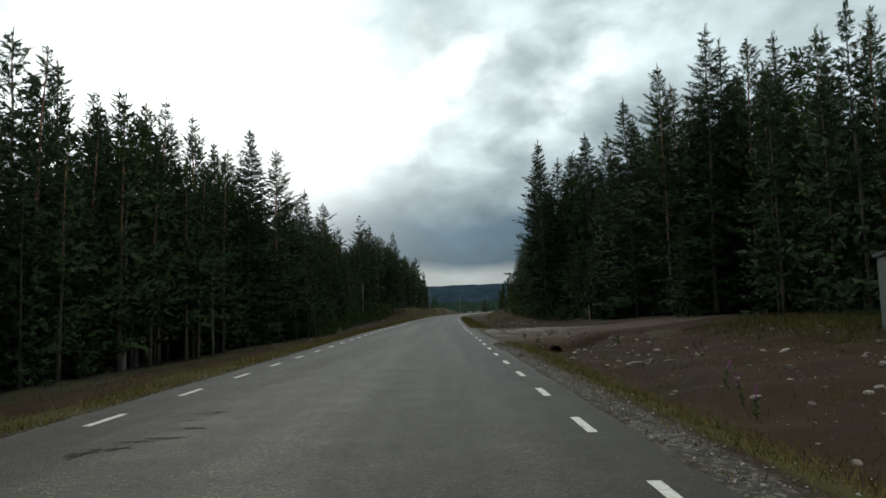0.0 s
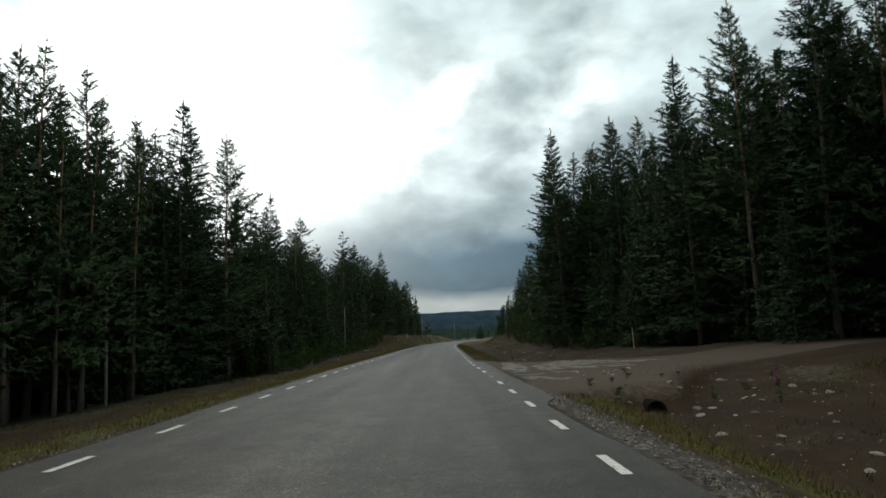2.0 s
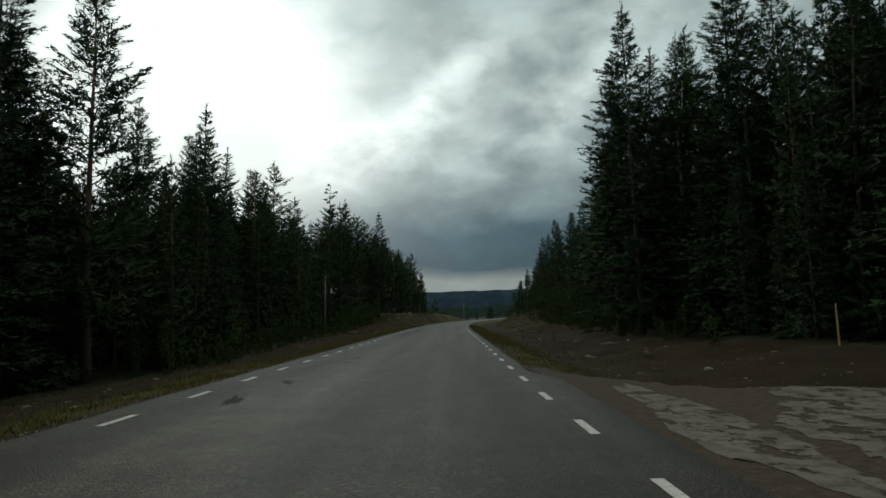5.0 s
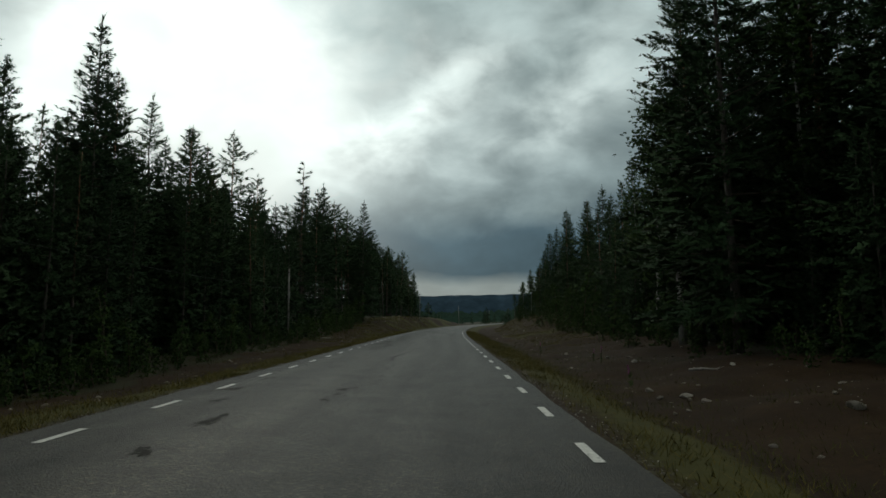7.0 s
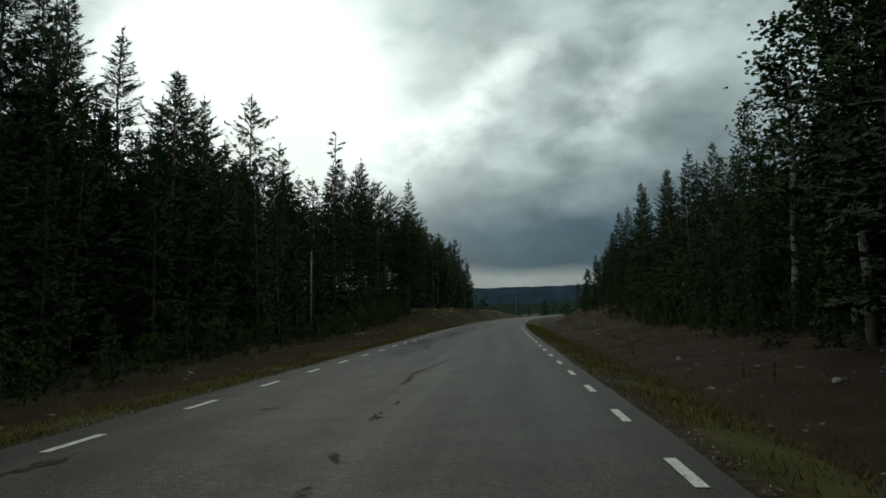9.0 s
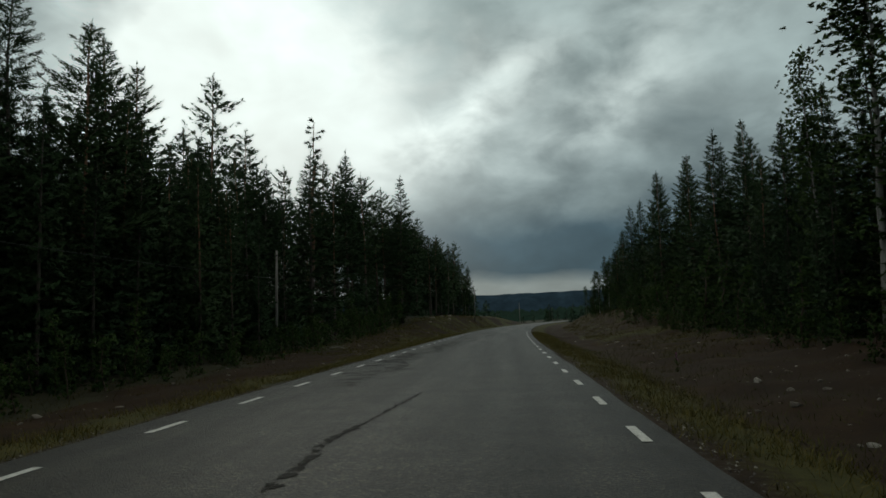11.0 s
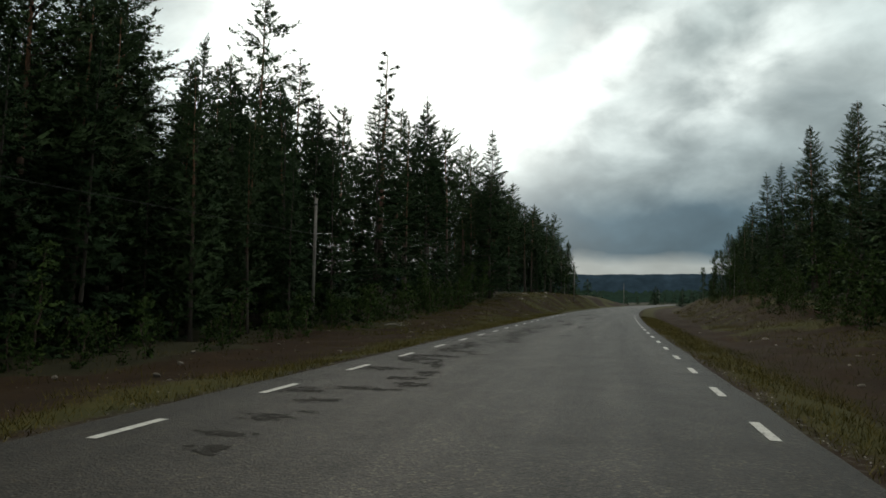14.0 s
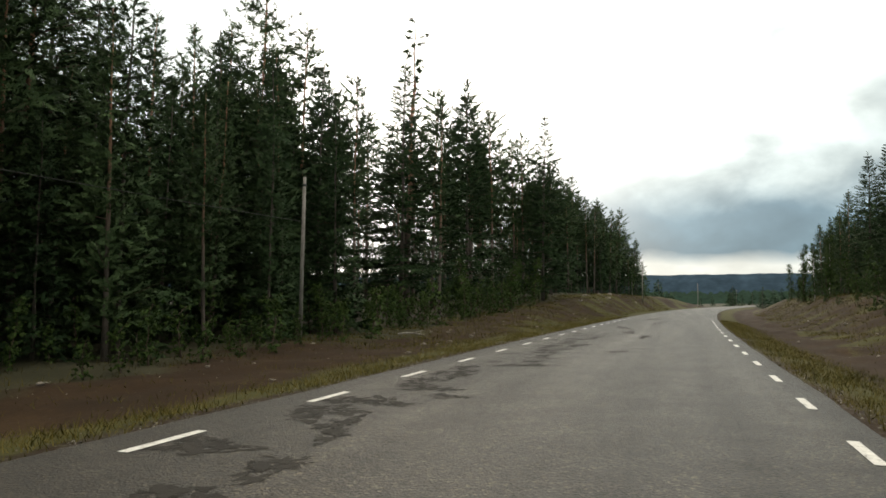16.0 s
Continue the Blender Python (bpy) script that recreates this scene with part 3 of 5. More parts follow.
mend_rng = random.Random(17)
for k in range(48):
    y = 82.0 + k * 0.52 + mend_rng.uniform(-0.3, 0.3)
    w = mend_rng.uniform(0.12, 0.36)
    MENDS.append((mend_rng.uniform(-3.75, -2.5), y, w, mend_rng.uniform(0.14, 0.42)))
for i, (u, y, w, l) in enumerate(MENDS):
    road_strip("asphalt_mend", blotch(u, y, w, l, i, mend_rng.uniform(-0.25, 0.25)), MAT_PATCH, road, 0.004 + 0.0003 * (i % 5))
# a crack that runs round a loose plate of the surface
CRACK = [(-1.50, 68.4), (-1.52, 69.6), (-1.58, 70.6), (-1.5, 71.6), (-1.42, 72.3), (-1.36, 73.2), (-1.3, 74.0), (-1.17, 75.6)]
crack_rng = random.Random(4)
crack_left, crack_right = [], []
for k in range(60):
    y = 68.4 + 7.2 * k / 59
    u = float(np.interp(y, [q[1] for q in CRACK], [q[0] for q in CRACK])) + crack_rng.uniform(-0.025, 0.025)
    wide = (0.07 if y < 71.5 else 0.04) * crack_rng.uniform(0.25, 1.5)
    crack_left.append((u - wide, y))
    crack_right.append((u + wide * crack_rng.uniform(0.3, 1.2), y + 0.01))
road_strip("crack_seal", crack_left + crack_right[::-1], MAT_PATCH, road, 0.0062, "ragged dark crack in the asphalt")


def dash_mesh(width, length, mat):
    bm = bmesh.new()
    bmesh.ops.create_grid(bm, x_segments=2, y_segments=8, size=0.5)
    for v in bm.verts:
        v.co.x, v.co.y, v.co.z = v.co.x * width, v.co.y * length, 0.004
    ext = bmesh.ops.extrude_face_region(bm, geom=bm.faces[:])
    for v in (g for g in ext["geom"] if isinstance(g, bmesh.types.BMVert)):
        v.co.z = 0.006
    me = bpy.data.meshes.new("edge_line_dash")
    bm.to_mesh(me)
    bm.free()
    me.materials.append(mat)
    return me


DASH = dash_mesh(0.105, 1.0, MAT_PAINT)
DASH_FADED = dash_mesh(0.1, 0.95, MAT_PAINT_WORN)
for base_u, phase in ((RIGHT_LINE, 4.33), (LEFT_LINE, 5.58)):
    for k in range(-6, 43):
        y = phase + 0.5 + 3 * k
        faded = base_u > 0 and 33.5 < y < 36.5
        ob = part("edge_line_dash", DASH_FADED if faded else DASH, None, road, "dash worn thin by turning wheels" if faded else "")
        slope = float(road_x(y + 0.5) - road_x(y - 0.5))
        drift = float(np.interp(y, [20, 29, 38, 45, 68, 80, 100], [0, 0.05, 0.055, 0, 0, -0.045, -0.045])) if base_u > 0 else 0.0
        ob.matrix_basis = pose(float(road_x(y)) + base_u + drift, y, 0, 0, 0, -math.degrees(math.atan(slope)))


# ---- trees ----
def unit(v):
    return v / np.maximum(np.linalg.norm(v, axis=-1, keepdims=True), 1e-9)


def needle_fans(base, along, count, length, width, spread, rng, grow=None):
    """Slim leaves at each base point, pointing about along: vertices and triangles. grow: a size for each point."""
    grow = np.ones(len(base)) if grow is None else grow
    base, grow = np.repeat(base, count, 0), np.repeat(grow, count)[:, None]
    d = unit(np.repeat(along, count, 0) + spread * rng.normal(size=(len(base), 3)))
    side = unit(np.cross(d, rng.normal(size=d.shape)))
    ln = length * grow * rng.uniform(0.6, 1.3, (len(base), 1))
    wd = width * grow * rng.uniform(0.7, 1.3, (len(base), 1))
    v = np.stack([base - side * wd * 0.5, base + side * wd * 0.5 + d * ln * 0.12, base + d * ln], 1).reshape(-1, 3)
    return v, np.arange(len(v)).reshape(-1, 3)


def trunk_mesh(name, h, r, mat, rng, wobble=0.12, sides=9):
    n = 10
    off = np.cumsum(rng.normal(0, wobble / 3, (n, 2)), 0) * np.linspace(0, 1, n)[:, None]
    pts = [(off[i, 0], off[i, 1], h * i / (n - 1) - (0.25 if i == 0 else 0)) for i in range(n)]
    rad = [r * (1.25 if i == 0 else 1.0) * (1 - 0.94 * (i / (n - 1)) ** 0.9) + 0.008 for i in range(n)]
    v, f = tube(pts, rad, sides)
    return mesh_from(name, v, f, mat, True), np.array(pts)


def axis_at(pts, z):
    return np.stack([np.interp(z, pts[:, 2], pts[:, 0]), np.interp(z, pts[:, 2], pts[:, 1]), z], -1)


def conifer(name, kind, h, seed, fine, low):
    """A pine or spruce of height h. fine: how many twigs; low: where the living crown starts, of the height."""
    rng = np.random.default_rng(seed)
    spruce = kind == "spruce"
    root = new(name)
    tm, pts = trunk_mesh("trunk", h * 0.985, 0.0062 * h + 0.02, MAT_SPRUCE_BARK if spruce else MAT_PINE_BARK, rng, 0.12, 4 if fine < 0.2 else 8)
    part("trunk", tm, None, root)
    gap = 0.62 if fine < 0.2 else (0.27 if spruce else 0.32) / fine ** 0.4
    bars, base, along, length, slim, inner, inner_dir, inner_size = [], [], [], [], [], [], [], []
    lean = rng.uniform(0, 6.28)
    up = np.array([0, 0, 1.0])
    z = h * low
    while z < h * 0.965:
        f = (z - h * low) / (h * (1 - low))
        swell = rng.uniform(0.8, 1.1)
        turn = rng.uniform(0, 6.28)
        whorl = int(rng.integers(4, 7) if f < 0.8 else rng.integers(4, 6))
        for k in range(whorl):
            if not spruce and f < 0.75 and rng.random() < 0.1:
                continue
            a = turn + 6.283 * k / whorl + rng.normal(0, 0.35)
            if spruce:
                reach = (0.155 * h + 0.45) * (1 - f) ** 0.85 * rng.uniform(0.65, 1.1) * swell + 0.12
                reach *= 1 - 0.4 * float(smooth01(0.72, 1.0, f))
                tilt, curl = -0.36 + 0.95 * f + rng.normal(0, 0.08), 0.16
            else:
                bell = min(1.0, 0.8 + 0.9 * f) * (1 - f) ** 0.72
                reach = (0.16 * h + 0.45) * bell * rng.uniform(0.55, 1.12) * swell * (1 + 0.16 * math.cos(a - lean)) + 0.12
                reach *= 1 - 0.45 * float(smooth01(0.7, 1.0, f))
                tilt, curl = -0.06 + 0.82 * f + rng.normal(0, 0.13), 0.22
            out = np.array([math.cos(a), math.sin(a), 0])
            side = np.array([-out[1], out[0], 0])
            p0 = axis_at(pts, np.array(z + rng.normal(0, 0.06)))
            s = np.linspace(0, 1, 3)[:, None]
            line = p0 + out * reach * s * math.cos(tilt) + up * reach * (s * math.sin(tilt) + curl * s * s)
            bars.append(([tuple(q) for q in line], [0.008 + 0.011 * reach, 0.007 + 0.005 * reach, 0.004]))
            crest = f > 0.68 and fine > 0.2
            n = max(2 if fine < 0.2 else 3, int(round((5 + 16 * reach) * fine * (2.0 if crest else 1.0 if fine > 0.6 else 0.75))))
            slim += [np.full(2 * n, 0.66 if crest else 1.0)]
            u = rng.uniform(0.1, 1.0, n) ** 0.8
            b = np.stack([np.interp(u, s[:, 0], line[:, j]) for j in range(3)], -1)
            w = rng.choice([-1, 1], n) * rng.uniform(0.25, 1.0, n)
            d = unit(out * (0.5 + 0.4 * u)[:, None] + side * (w * (1.05 - 0.6 * u))[:, None] + up * (rng.normal(-0.1 + 0.55 * f, 0.22, n) if spruce else rng.normal(0.32 + 0.3 * f, 0.28, n))[:, None])
            ln = (0.13 + 0.34 * reach * (1.05 - u)) * rng.uniform(0.6, 1.15, n)
            # each twig: needles on its inner half and on its tip
            base += [b + rng.normal(0, 0.025, b.shape), b + d * (ln * 0.5)[:, None]]
            along += [d, unit(d + rng.normal(0, 0.16, d.shape))]
            length += [ln * 0.75, ln * 0.62 + 0.05]
            if reach > 0.4 or crest:
                m = 2 if fine < 0.2 else 3 if fine < 0.4 else 4
                at = rng.uniform(0.08, 0.62, (m, 1))
                inner.append(p0 + (line[-1] - p0) * at + side * rng.normal(0, 0.12 * reach, (m, 1)) + rng.normal(0, 0.08, (m, 3)))
                inner_dir.append(np.broadcast_to(out - 0.25 * up, (m, 3)))
                inner_size.append(np.full(m, 0.42 if crest else min(1.4, 0.4 + 0.5 * reach)))
        z += gap * rng.uniform(0.85, 1.15)
    top = axis_at(pts, np.linspace(h * 0.90, h * 0.985, 14))
    base.append(top)
    along.append(unit(rng.normal(0, 0.22, top.shape) + up))
    length.append(np.full(14, 0.34))
    slim.append(np.full(14, 0.8))
    base, along, length = np.concatenate(base), np.concatenate(along), np.concatenate(length)
    thick = min(2.6, 1.0 / fine ** 0.65)
    v, t = needle_fans(base, along, 1, 1.0, 0.0, 0.12, rng, length * min(1.3, thick ** 0.5))
    tri = v.reshape(-1, 3, 3)
    # needles stand out to both sides of a twig: one slim blade for each
    across = unit(np.cross(along, rng.normal(size=along.shape)))
    wd = (np.concatenate(slim) * rng.uniform(0.6, 1.3, len(tri)) * thick * np.clip(0.08 + 0.15 * length, 0.08, 0.17) * (0.85 if fine > 0.6 else 1.0))[:, None]
    tri[:, 0] -= across * wd * 0.5
    tri[:, 1] += across * wd * 0.5
    v = tri.reshape(-1, 3)
    iv, it = needle_fans(np.concatenate(inner), unit(np.concatenate(inner_dir)), *((1, 1.0, 0.55) if fine < 0.2 else (1, 0.75, 0.34) if fine < 0.4 else (2, 0.42, 0.16) if fine < 0.7 else (3, 0.34, 0.105)), 0.5, rng, np.concatenate(inner_size))
    v, t = np.concatenate([v, iv]), np.concatenate([t, it + len(v)])
    tagged(part("branchwork", join_tubes("branchwork", bars[::3] if fine > 0.6 else bars[::9], MAT_TWIG, 3), None, root), kind="stuff")
    part("crown", mesh_from_arrays("crown", v, t, MAT_SPRUCE if spruce else MAT_PINE, mass_normals(v, pts, rng)), None, root)
    return root


def birch(name, h, seed, fine, low=0.14, bark=None):
    rng = np.random.default_rng(seed)
    root = new(name)
    tm, pts = trunk_mesh("trunk", h * 0.96, 0.0062 * h + 0.010, bark or MAT_BIRCH_BARK, rng, 0.35)
    part("trunk", tm, None, root)
    bars, bases = [], []
    for z in np.arange(h * low, h * 0.96, 0.30 / fine ** 0.5):
        f = (z - h * low) / (h * (1 - low))
        for k in range(rng.integers(1, 4)):
            a = rng.uniform(0, 6.28)
            reach = (0.10 * h + 0.35) * (0.55 + 0.9 * f) * (1 - f ** 2.2 * 0.85) * rng.uniform(0.45, 1.1)
            out = np.array([math.cos(a), math.sin(a), 0])
            s = np.linspace(0, 1, 4)[:, None]
            line = axis_at(pts, np.array(z)) + out * reach * 0.75 * s + np.array([0, 0, 1]) * reach * (1.05 * s - 0.65 * s ** 2.5)
            bars.append(([tuple(q) for q in line], [0.010 + 0.009 * reach, 0.009, 0.006, 0.003]))
            n = max(4, int((9 + 9 * reach) * fine))
            u = rng.uniform(0.25, 1.02, n)
            b = np.stack([np.interp(u, s[:, 0], line[:, j]) for j in range(3)], -1)
            bases.append(b + rng.normal(0, 0.13 + 0.06 * reach, (n, 3)) + np.array([0, 0, -0.35]) * (rng.random((n, 1)) ** 2) * min(1, reach))
    base = np.concatenate(bases)
    along = np.broadcast_to(np.array([0, 0, -0.6]), base.shape)
    size = 1.0 / max(min(fine, 1.1), 0.35) ** 0.5
    v, t = needle_fans(base, along, 9, 0.095 * size, 0.072 * size, 1.3, rng)
    tagged(part("branchwork", join_tubes("branchwork", bars, MAT_TWIG, 3), None, root), kind="stuff")
    part("crown", mesh_from_arrays("crown", v, t, MAT_BIRCH, mass_normals(v, pts, rng)), None, root)
    return root


def dead_pine(name, h, seed):
    """A thin, nearly bare pine with a small tuft of twigs at its top."""
    rng = np.random.default_rng(seed)
    root = new(name)
    tm, pts = trunk_mesh("trunk", h, 0.2, MAT_PINE_BARK, rng, 0.2)
    part("trunk", tm, None, root)
    bars, bases, dirs = [], [], []
    for z in np.arange(h * 0.45, h, 0.42):
        for k in range(rng.integers(1, 3)):
            a, reach = rng.uniform(0, 6.28), rng.uniform(0.3, 0.9) * (1.25 - z / h)
            reach += 0.25 * (z > h * 0.8)
            out = np.array([math.cos(a), math.sin(a), 0.35])
            p0 = axis_at(pts, np.array(z))
            bars.append(([tuple(p0), tuple(p0 + out * reach * 0.5), tuple(p0 + out * reach)], [0.014, 0.01, 0.004]))
            if z > h * 0.74:
                u = rng.uniform(0.4, 1.05, (5, 1))
                bases.append(p0 + out * reach * u)
                dirs.append(np.broadcast_to(out, (5, 3)))
    v, t = needle_fans(np.concatenate(bases), unit(np.concatenate(dirs)), 10, 0.26, 0.10, 0.8, rng)
    tagged(part("branchwork", join_tubes("branchwork", bars, MAT_TWIG, 4), None, root), kind="stuff")
    part("crown", mesh_from_arrays("crown", v, t, MAT_PINE), None, root)
    return root


LABELS = {"pine": "dark green Scots pine with an orange-brown upper trunk", "spruce": "dark green pointed Norway spruce at the forest edge",
          "birch": "slender white-barked birch with fresh green leaves", "thin": "thin nearly bare tall pine with a tufted top",
          "sapling": "young bushy green birch sapling on the roadside bank", "shrub": "low leafy willow and birch shrub by the ditch"}
MAKERS = {}


def stock(key, maker):
    """Builds one tree of a kind, kept as the first of its copies."""
    MAKERS.setdefault(key, []).append([maker(), False])


def prepare():
    for i in range(5):
        stock("pine", lambda i=i: conifer("pine_tree", "pine", 15, 100 + i, 0.78, (0.16, 0.26, 0.2, 0.1, 0.22)[i]))
        stock("spruce", lambda i=i: conifer("spruce_tree", "spruce", 15, 200 + i, 0.72, (0.05, 0.1, 0.07, 0.14, 0.08)[i]))
    for i in range(4):
        stock("mid_pine", lambda i=i: conifer("pine_tree", "pine", 13, 340 + i, 0.42, (0.14, 0.24, 0.1, 0.18)[i]))
        stock("mid_spruce", lambda i=i: conifer("spruce_tree", "spruce", 12, 440 + i, 0.42, (0.03, 0.06, 0.04, 0.08)[i]))
        stock("stand_pine", lambda i=i: conifer("pine_tree", "pine", 15, 360 + i, 0.5, (0.46, 0.52, 0.4, 0.5)[i]))
        stock("far_pine", lambda i=i: conifer("pine_tree", "pine", 14, 300 + i, 0.36, (0.2, 0.3, 0.16, 0.26)[i]))
        stock("far_spruce", lambda i=i: conifer("spruce_tree", "spruce", 13, 400 + i, 0.34, (0.05, 0.1, 0.15, 0.08)[i]))
    for i in range(3):
        stock("birch", lambda i=i: birch("birch_tree", 12, 500 + i, 1.5, 0.1))
        stock("sapling", lambda i=i: birch("birch_sapling", 3.6, 600 + i, 0.85, 0.05, MAT_TWIG))
        stock("shrub", lambda i=i: birch("leafy_shrub", 1.8, 700 + i, 0.95, 0.02, MAT_TWIG))
    stock("thin", lambda: dead_pine("thin_pine", 17, 800))


prepare()
HEIGHT = {"pine": 15, "spruce": 15, "far_pine": 14, "far_spruce": 13, "mid_pine": 13, "stand_pine": 15, "mid_spruce": 12, "birch": 12, "sapling": 3.6, "shrub": 1.8, "thin": 17}
GROUPS = {"pine": "forest pines", "far_pine": "forest pines", "spruce": "forest spruces", "far_spruce": "forest spruces", "mid_pine": "forest pines", "stand_pine": "forest pines", "mid_spruce": "forest spruces", "birch": "roadside birches",
          "sapling": "birch saplings", "shrub": "roadside shrubs", "thin": ""}
tree_rng = random.Random(5)
PLACED = []


def plant(kind, x, y, h, wide=1.0):
    k = tree_rng.randrange(len(MAKERS[kind]))
    slot = MAKERS[kind][k]
    s = h / HEIGHT[kind]
    w = s * wide * tree_rng.uniform(0.9, 1.15)
    m = pose(x, y, ground_z(x, y) - 0.05, tree_rng.gauss(0, 0.8), tree_rng.gauss(0, 0.8), tree_rng.uniform(0, 360))
    if slot[1]:
        ob = copy_thing(slot[0], m)
        ob.scale = (w, w, s)
    else:
        ob = slot[0]
        slot[1] = True
        ob.matrix_basis = m
        ob.scale = (w, w, s)
        plain = kind.replace("far_", "").replace("mid_", "").replace("stand_", "")
        tagged(ob, LABELS[plain], "shrub" if kind == "shrub" else "tree", GROUPS[kind])
    PLACED.append((x, y))


LEFT_EDGE_NEAR = [
    ("pine", -17.2, 42.6, 14.6), ("pine", -15.7, 44.1, 13.9), ("pine", -18.3, 43.0, 14.8), ("pine", -19.5, 41.8, 15.2), ("pine", -17.7, 82.4, 14.8), ("pine", -16.5, 75.8, 10.4),
    ("pine", -19.4, 32.2, 15), ("pine", -19.0, 34.6, 14.5), ("pine", -19.9, 40.4, 14), ("birch", -15.3, 34.1, 11.5), ("birch", -17.6, 40.5, 10), ("pine", -19.6, 49.0, 14), ("pine", -16.8, 48.1, 14),
    ("pine", -16.2, 53.1, 14), ("spruce", -14.5, 52.1, 15.5), ("pine", -18.8, 57.0, 15), ("spruce", -15.7, 56.1, 15.5), ("pine", -14.4, 60.7, 16), ("pine", -16.7, 69.3, 13), ("spruce", -15.3, 75.8, 15),
    ("pine", -15.6, 87.9, 13.2), ("pine", -16.2, 92.2, 13.2), ("spruce", -14.7, 105.4, 11.4), ("pine", -19.3, 82.9, 15), ("spruce", -18.2, 83.2, 15), ("spruce", -17.2, 85.9, 14.5), ("pine", -16.6, 90.9, 14),
    ("pine", -17.0, 107.5, 14.5), ("spruce", -14.0, 113.2, 14.2),
]
LEFT_EDGE_FAR = [
    ("spruce", -13.9, 124.9, 17), ("spruce", -10.7, 136.0, 17), ("pine", -12.9, 138.6, 16), ("spruce", -20.8, 97.3, 15), ("spruce", -21.4, 99.7, 14), ("pine", -23.9, 107.7, 13.5), ("pine", -19.2, 107.4, 18.5),
    ("pine", -20.9, 107.5, 15), ("pine", -21.2, 124.0, 15), ("thin", -14.7, 115.5, 17), ("pine", -15.9, 123.3, 16), ("pine", -14.8, 129.0, 17), ("pine", -13.8, 139.1, 15.5), ("pine", -11.2, 178.6, 15.5),
    ("pine", -10.2, 196.9, 15), ("birch", -7.7, 199.5, 10), ("pine", -17.2, 52.5, 14.5), ("pine", -17.5, 44.5, 13.5), ("pine", -18.2, 37.0, 13.5), ("spruce", -16.4, 58.5, 13.5), ("pine", -18.4, 62.0, 14),
    ("pine", -16.8, 29.0, 13), ("pine", -18.0, 24.5, 13.5), ("spruce", -17.5, 20.5, 13),
]
RIGHT_EDGE_NEAR = [
    ("spruce", 10.5, 70.3, 18.2), ("birch", 13.2, 69.6, 14), ("spruce", 13.8, 63.5, 16.5), ("spruce", 14.3, 50.5, 16.5), ("pine", 15.4, 45.7, 17), ("spruce", 16.5, 41.3, 18), ("pine", 20.4, 46.6, 16),
    ("pine", 20.6, 44.4, 16), ("spruce", 22.1, 42.6, 15.5), ("birch", 19.9, 35.3, 14), ("spruce", 22.2, 37.7, 16), ("spruce", 23.2, 35.4, 15), ("pine", 13.2, 71.4, 17), ("pine", 14.2, 70.6, 17),
    ("spruce", 14.6, 66.6, 18), ("pine", 16.1, 65.8, 17.5), ("wide_birch", 10.92, 77.2, 14.0), ("birch", 12.3, 81.0, 12.5), ("pine", 11.2, 75.7, 17.5), ("spruce", 12.7, 74.1, 17), ("birch", 12.1, 152.4, 6),
    ("birch", 13.0, 150.3, 7), ("pine", 15.1, 156.5, 9), ("spruce", 15.5, 139.9, 13), ("pine", 15.9, 121.5, 13.5), ("spruce", 16.1, 115.7, 14),
]
RIGHT_EDGE_FAR = [
    ("pine", 17.6, 113.6, 14), ("pine", 19.7, 116.5, 13.5), ("birch", 13.7, 93.4, 12), ("wide_birch", 13.0, 87.5, 14), ("birch", 12.6, 172.2, 5), ("birch", 13.4, 166.7, 7), ("pine", 14.8, 164.2, 9),
    ("pine", 16.4, 159.5, 12), ("spruce", 15.3, 145.1, 13), ("pine", 17.5, 143.7, 13), ("pine", 17.5, 48.5, 16.5), ("spruce", 18.3, 43.0, 17.5), ("pine", 19.2, 50.0, 16), ("spruce", 17.2, 53.5, 15.5),
    ("pine", 21.5, 49.0, 17), ("spruce", 23.5, 46.0, 17), ("pine", 18.2, 39.5, 16.5), ("spruce", 20.5, 40.0, 17), ("spruce", 18.5, 56.0, 17.5), ("pine", 20.0, 54.0, 17.5), ("spruce", 16.8, 58.5, 17),
    ("pine", 17.8, 62.0, 17.5), ("spruce", 22.0, 56.5, 17.5), ("spruce", 15.8, 131.4, 13.5), ("pine", 14.6, 127.3, 13.5), ("pine", 16.8, 125.1, 14), ("spruce", 18.2, 119.7, 14),
]
for kind, x, y, h in LEFT_EDGE_NEAR + LEFT_EDGE_FAR + RIGHT_EDGE_NEAR + RIGHT_EDGE_FAR:
    wide = 1.5 if kind == "wide_birch" else 1.18
    kind = "birch" if kind == "wide_birch" else "stand_pine" if kind == "pine" and x < -11 and y > 104 else kind
    plant(kind, x, y, h + (0.5 if x < 0 else 1.1 if y > 100 else 0.5) - ground_z(x, y), wide)


def clear_of(x, y, d):
    return all((x - a) ** 2 + (y - b) ** 2 > d * d for a, b in PLACED)


def fill_forest(count, x_of, y_range, heights, kinds, spacing):
    done = tries = 0
    while done < count and tries < count * 12:
        tries += 1
        y = tree_rng.uniform(*y_range)
        x = x_of(y)
        if clear_of(x, y, spacing):
            plant(tree_rng.choice(kinds), x, y, tree_rng.uniform(*heights))
            done += 1


def left_side(a, b):
    return lambda y: float(road_x(y)) - tree_rng.uniform(a, b)


def right_side(a, b):
    return lambda y: float(road_x(y)) + tree_rng.uniform(a, b)


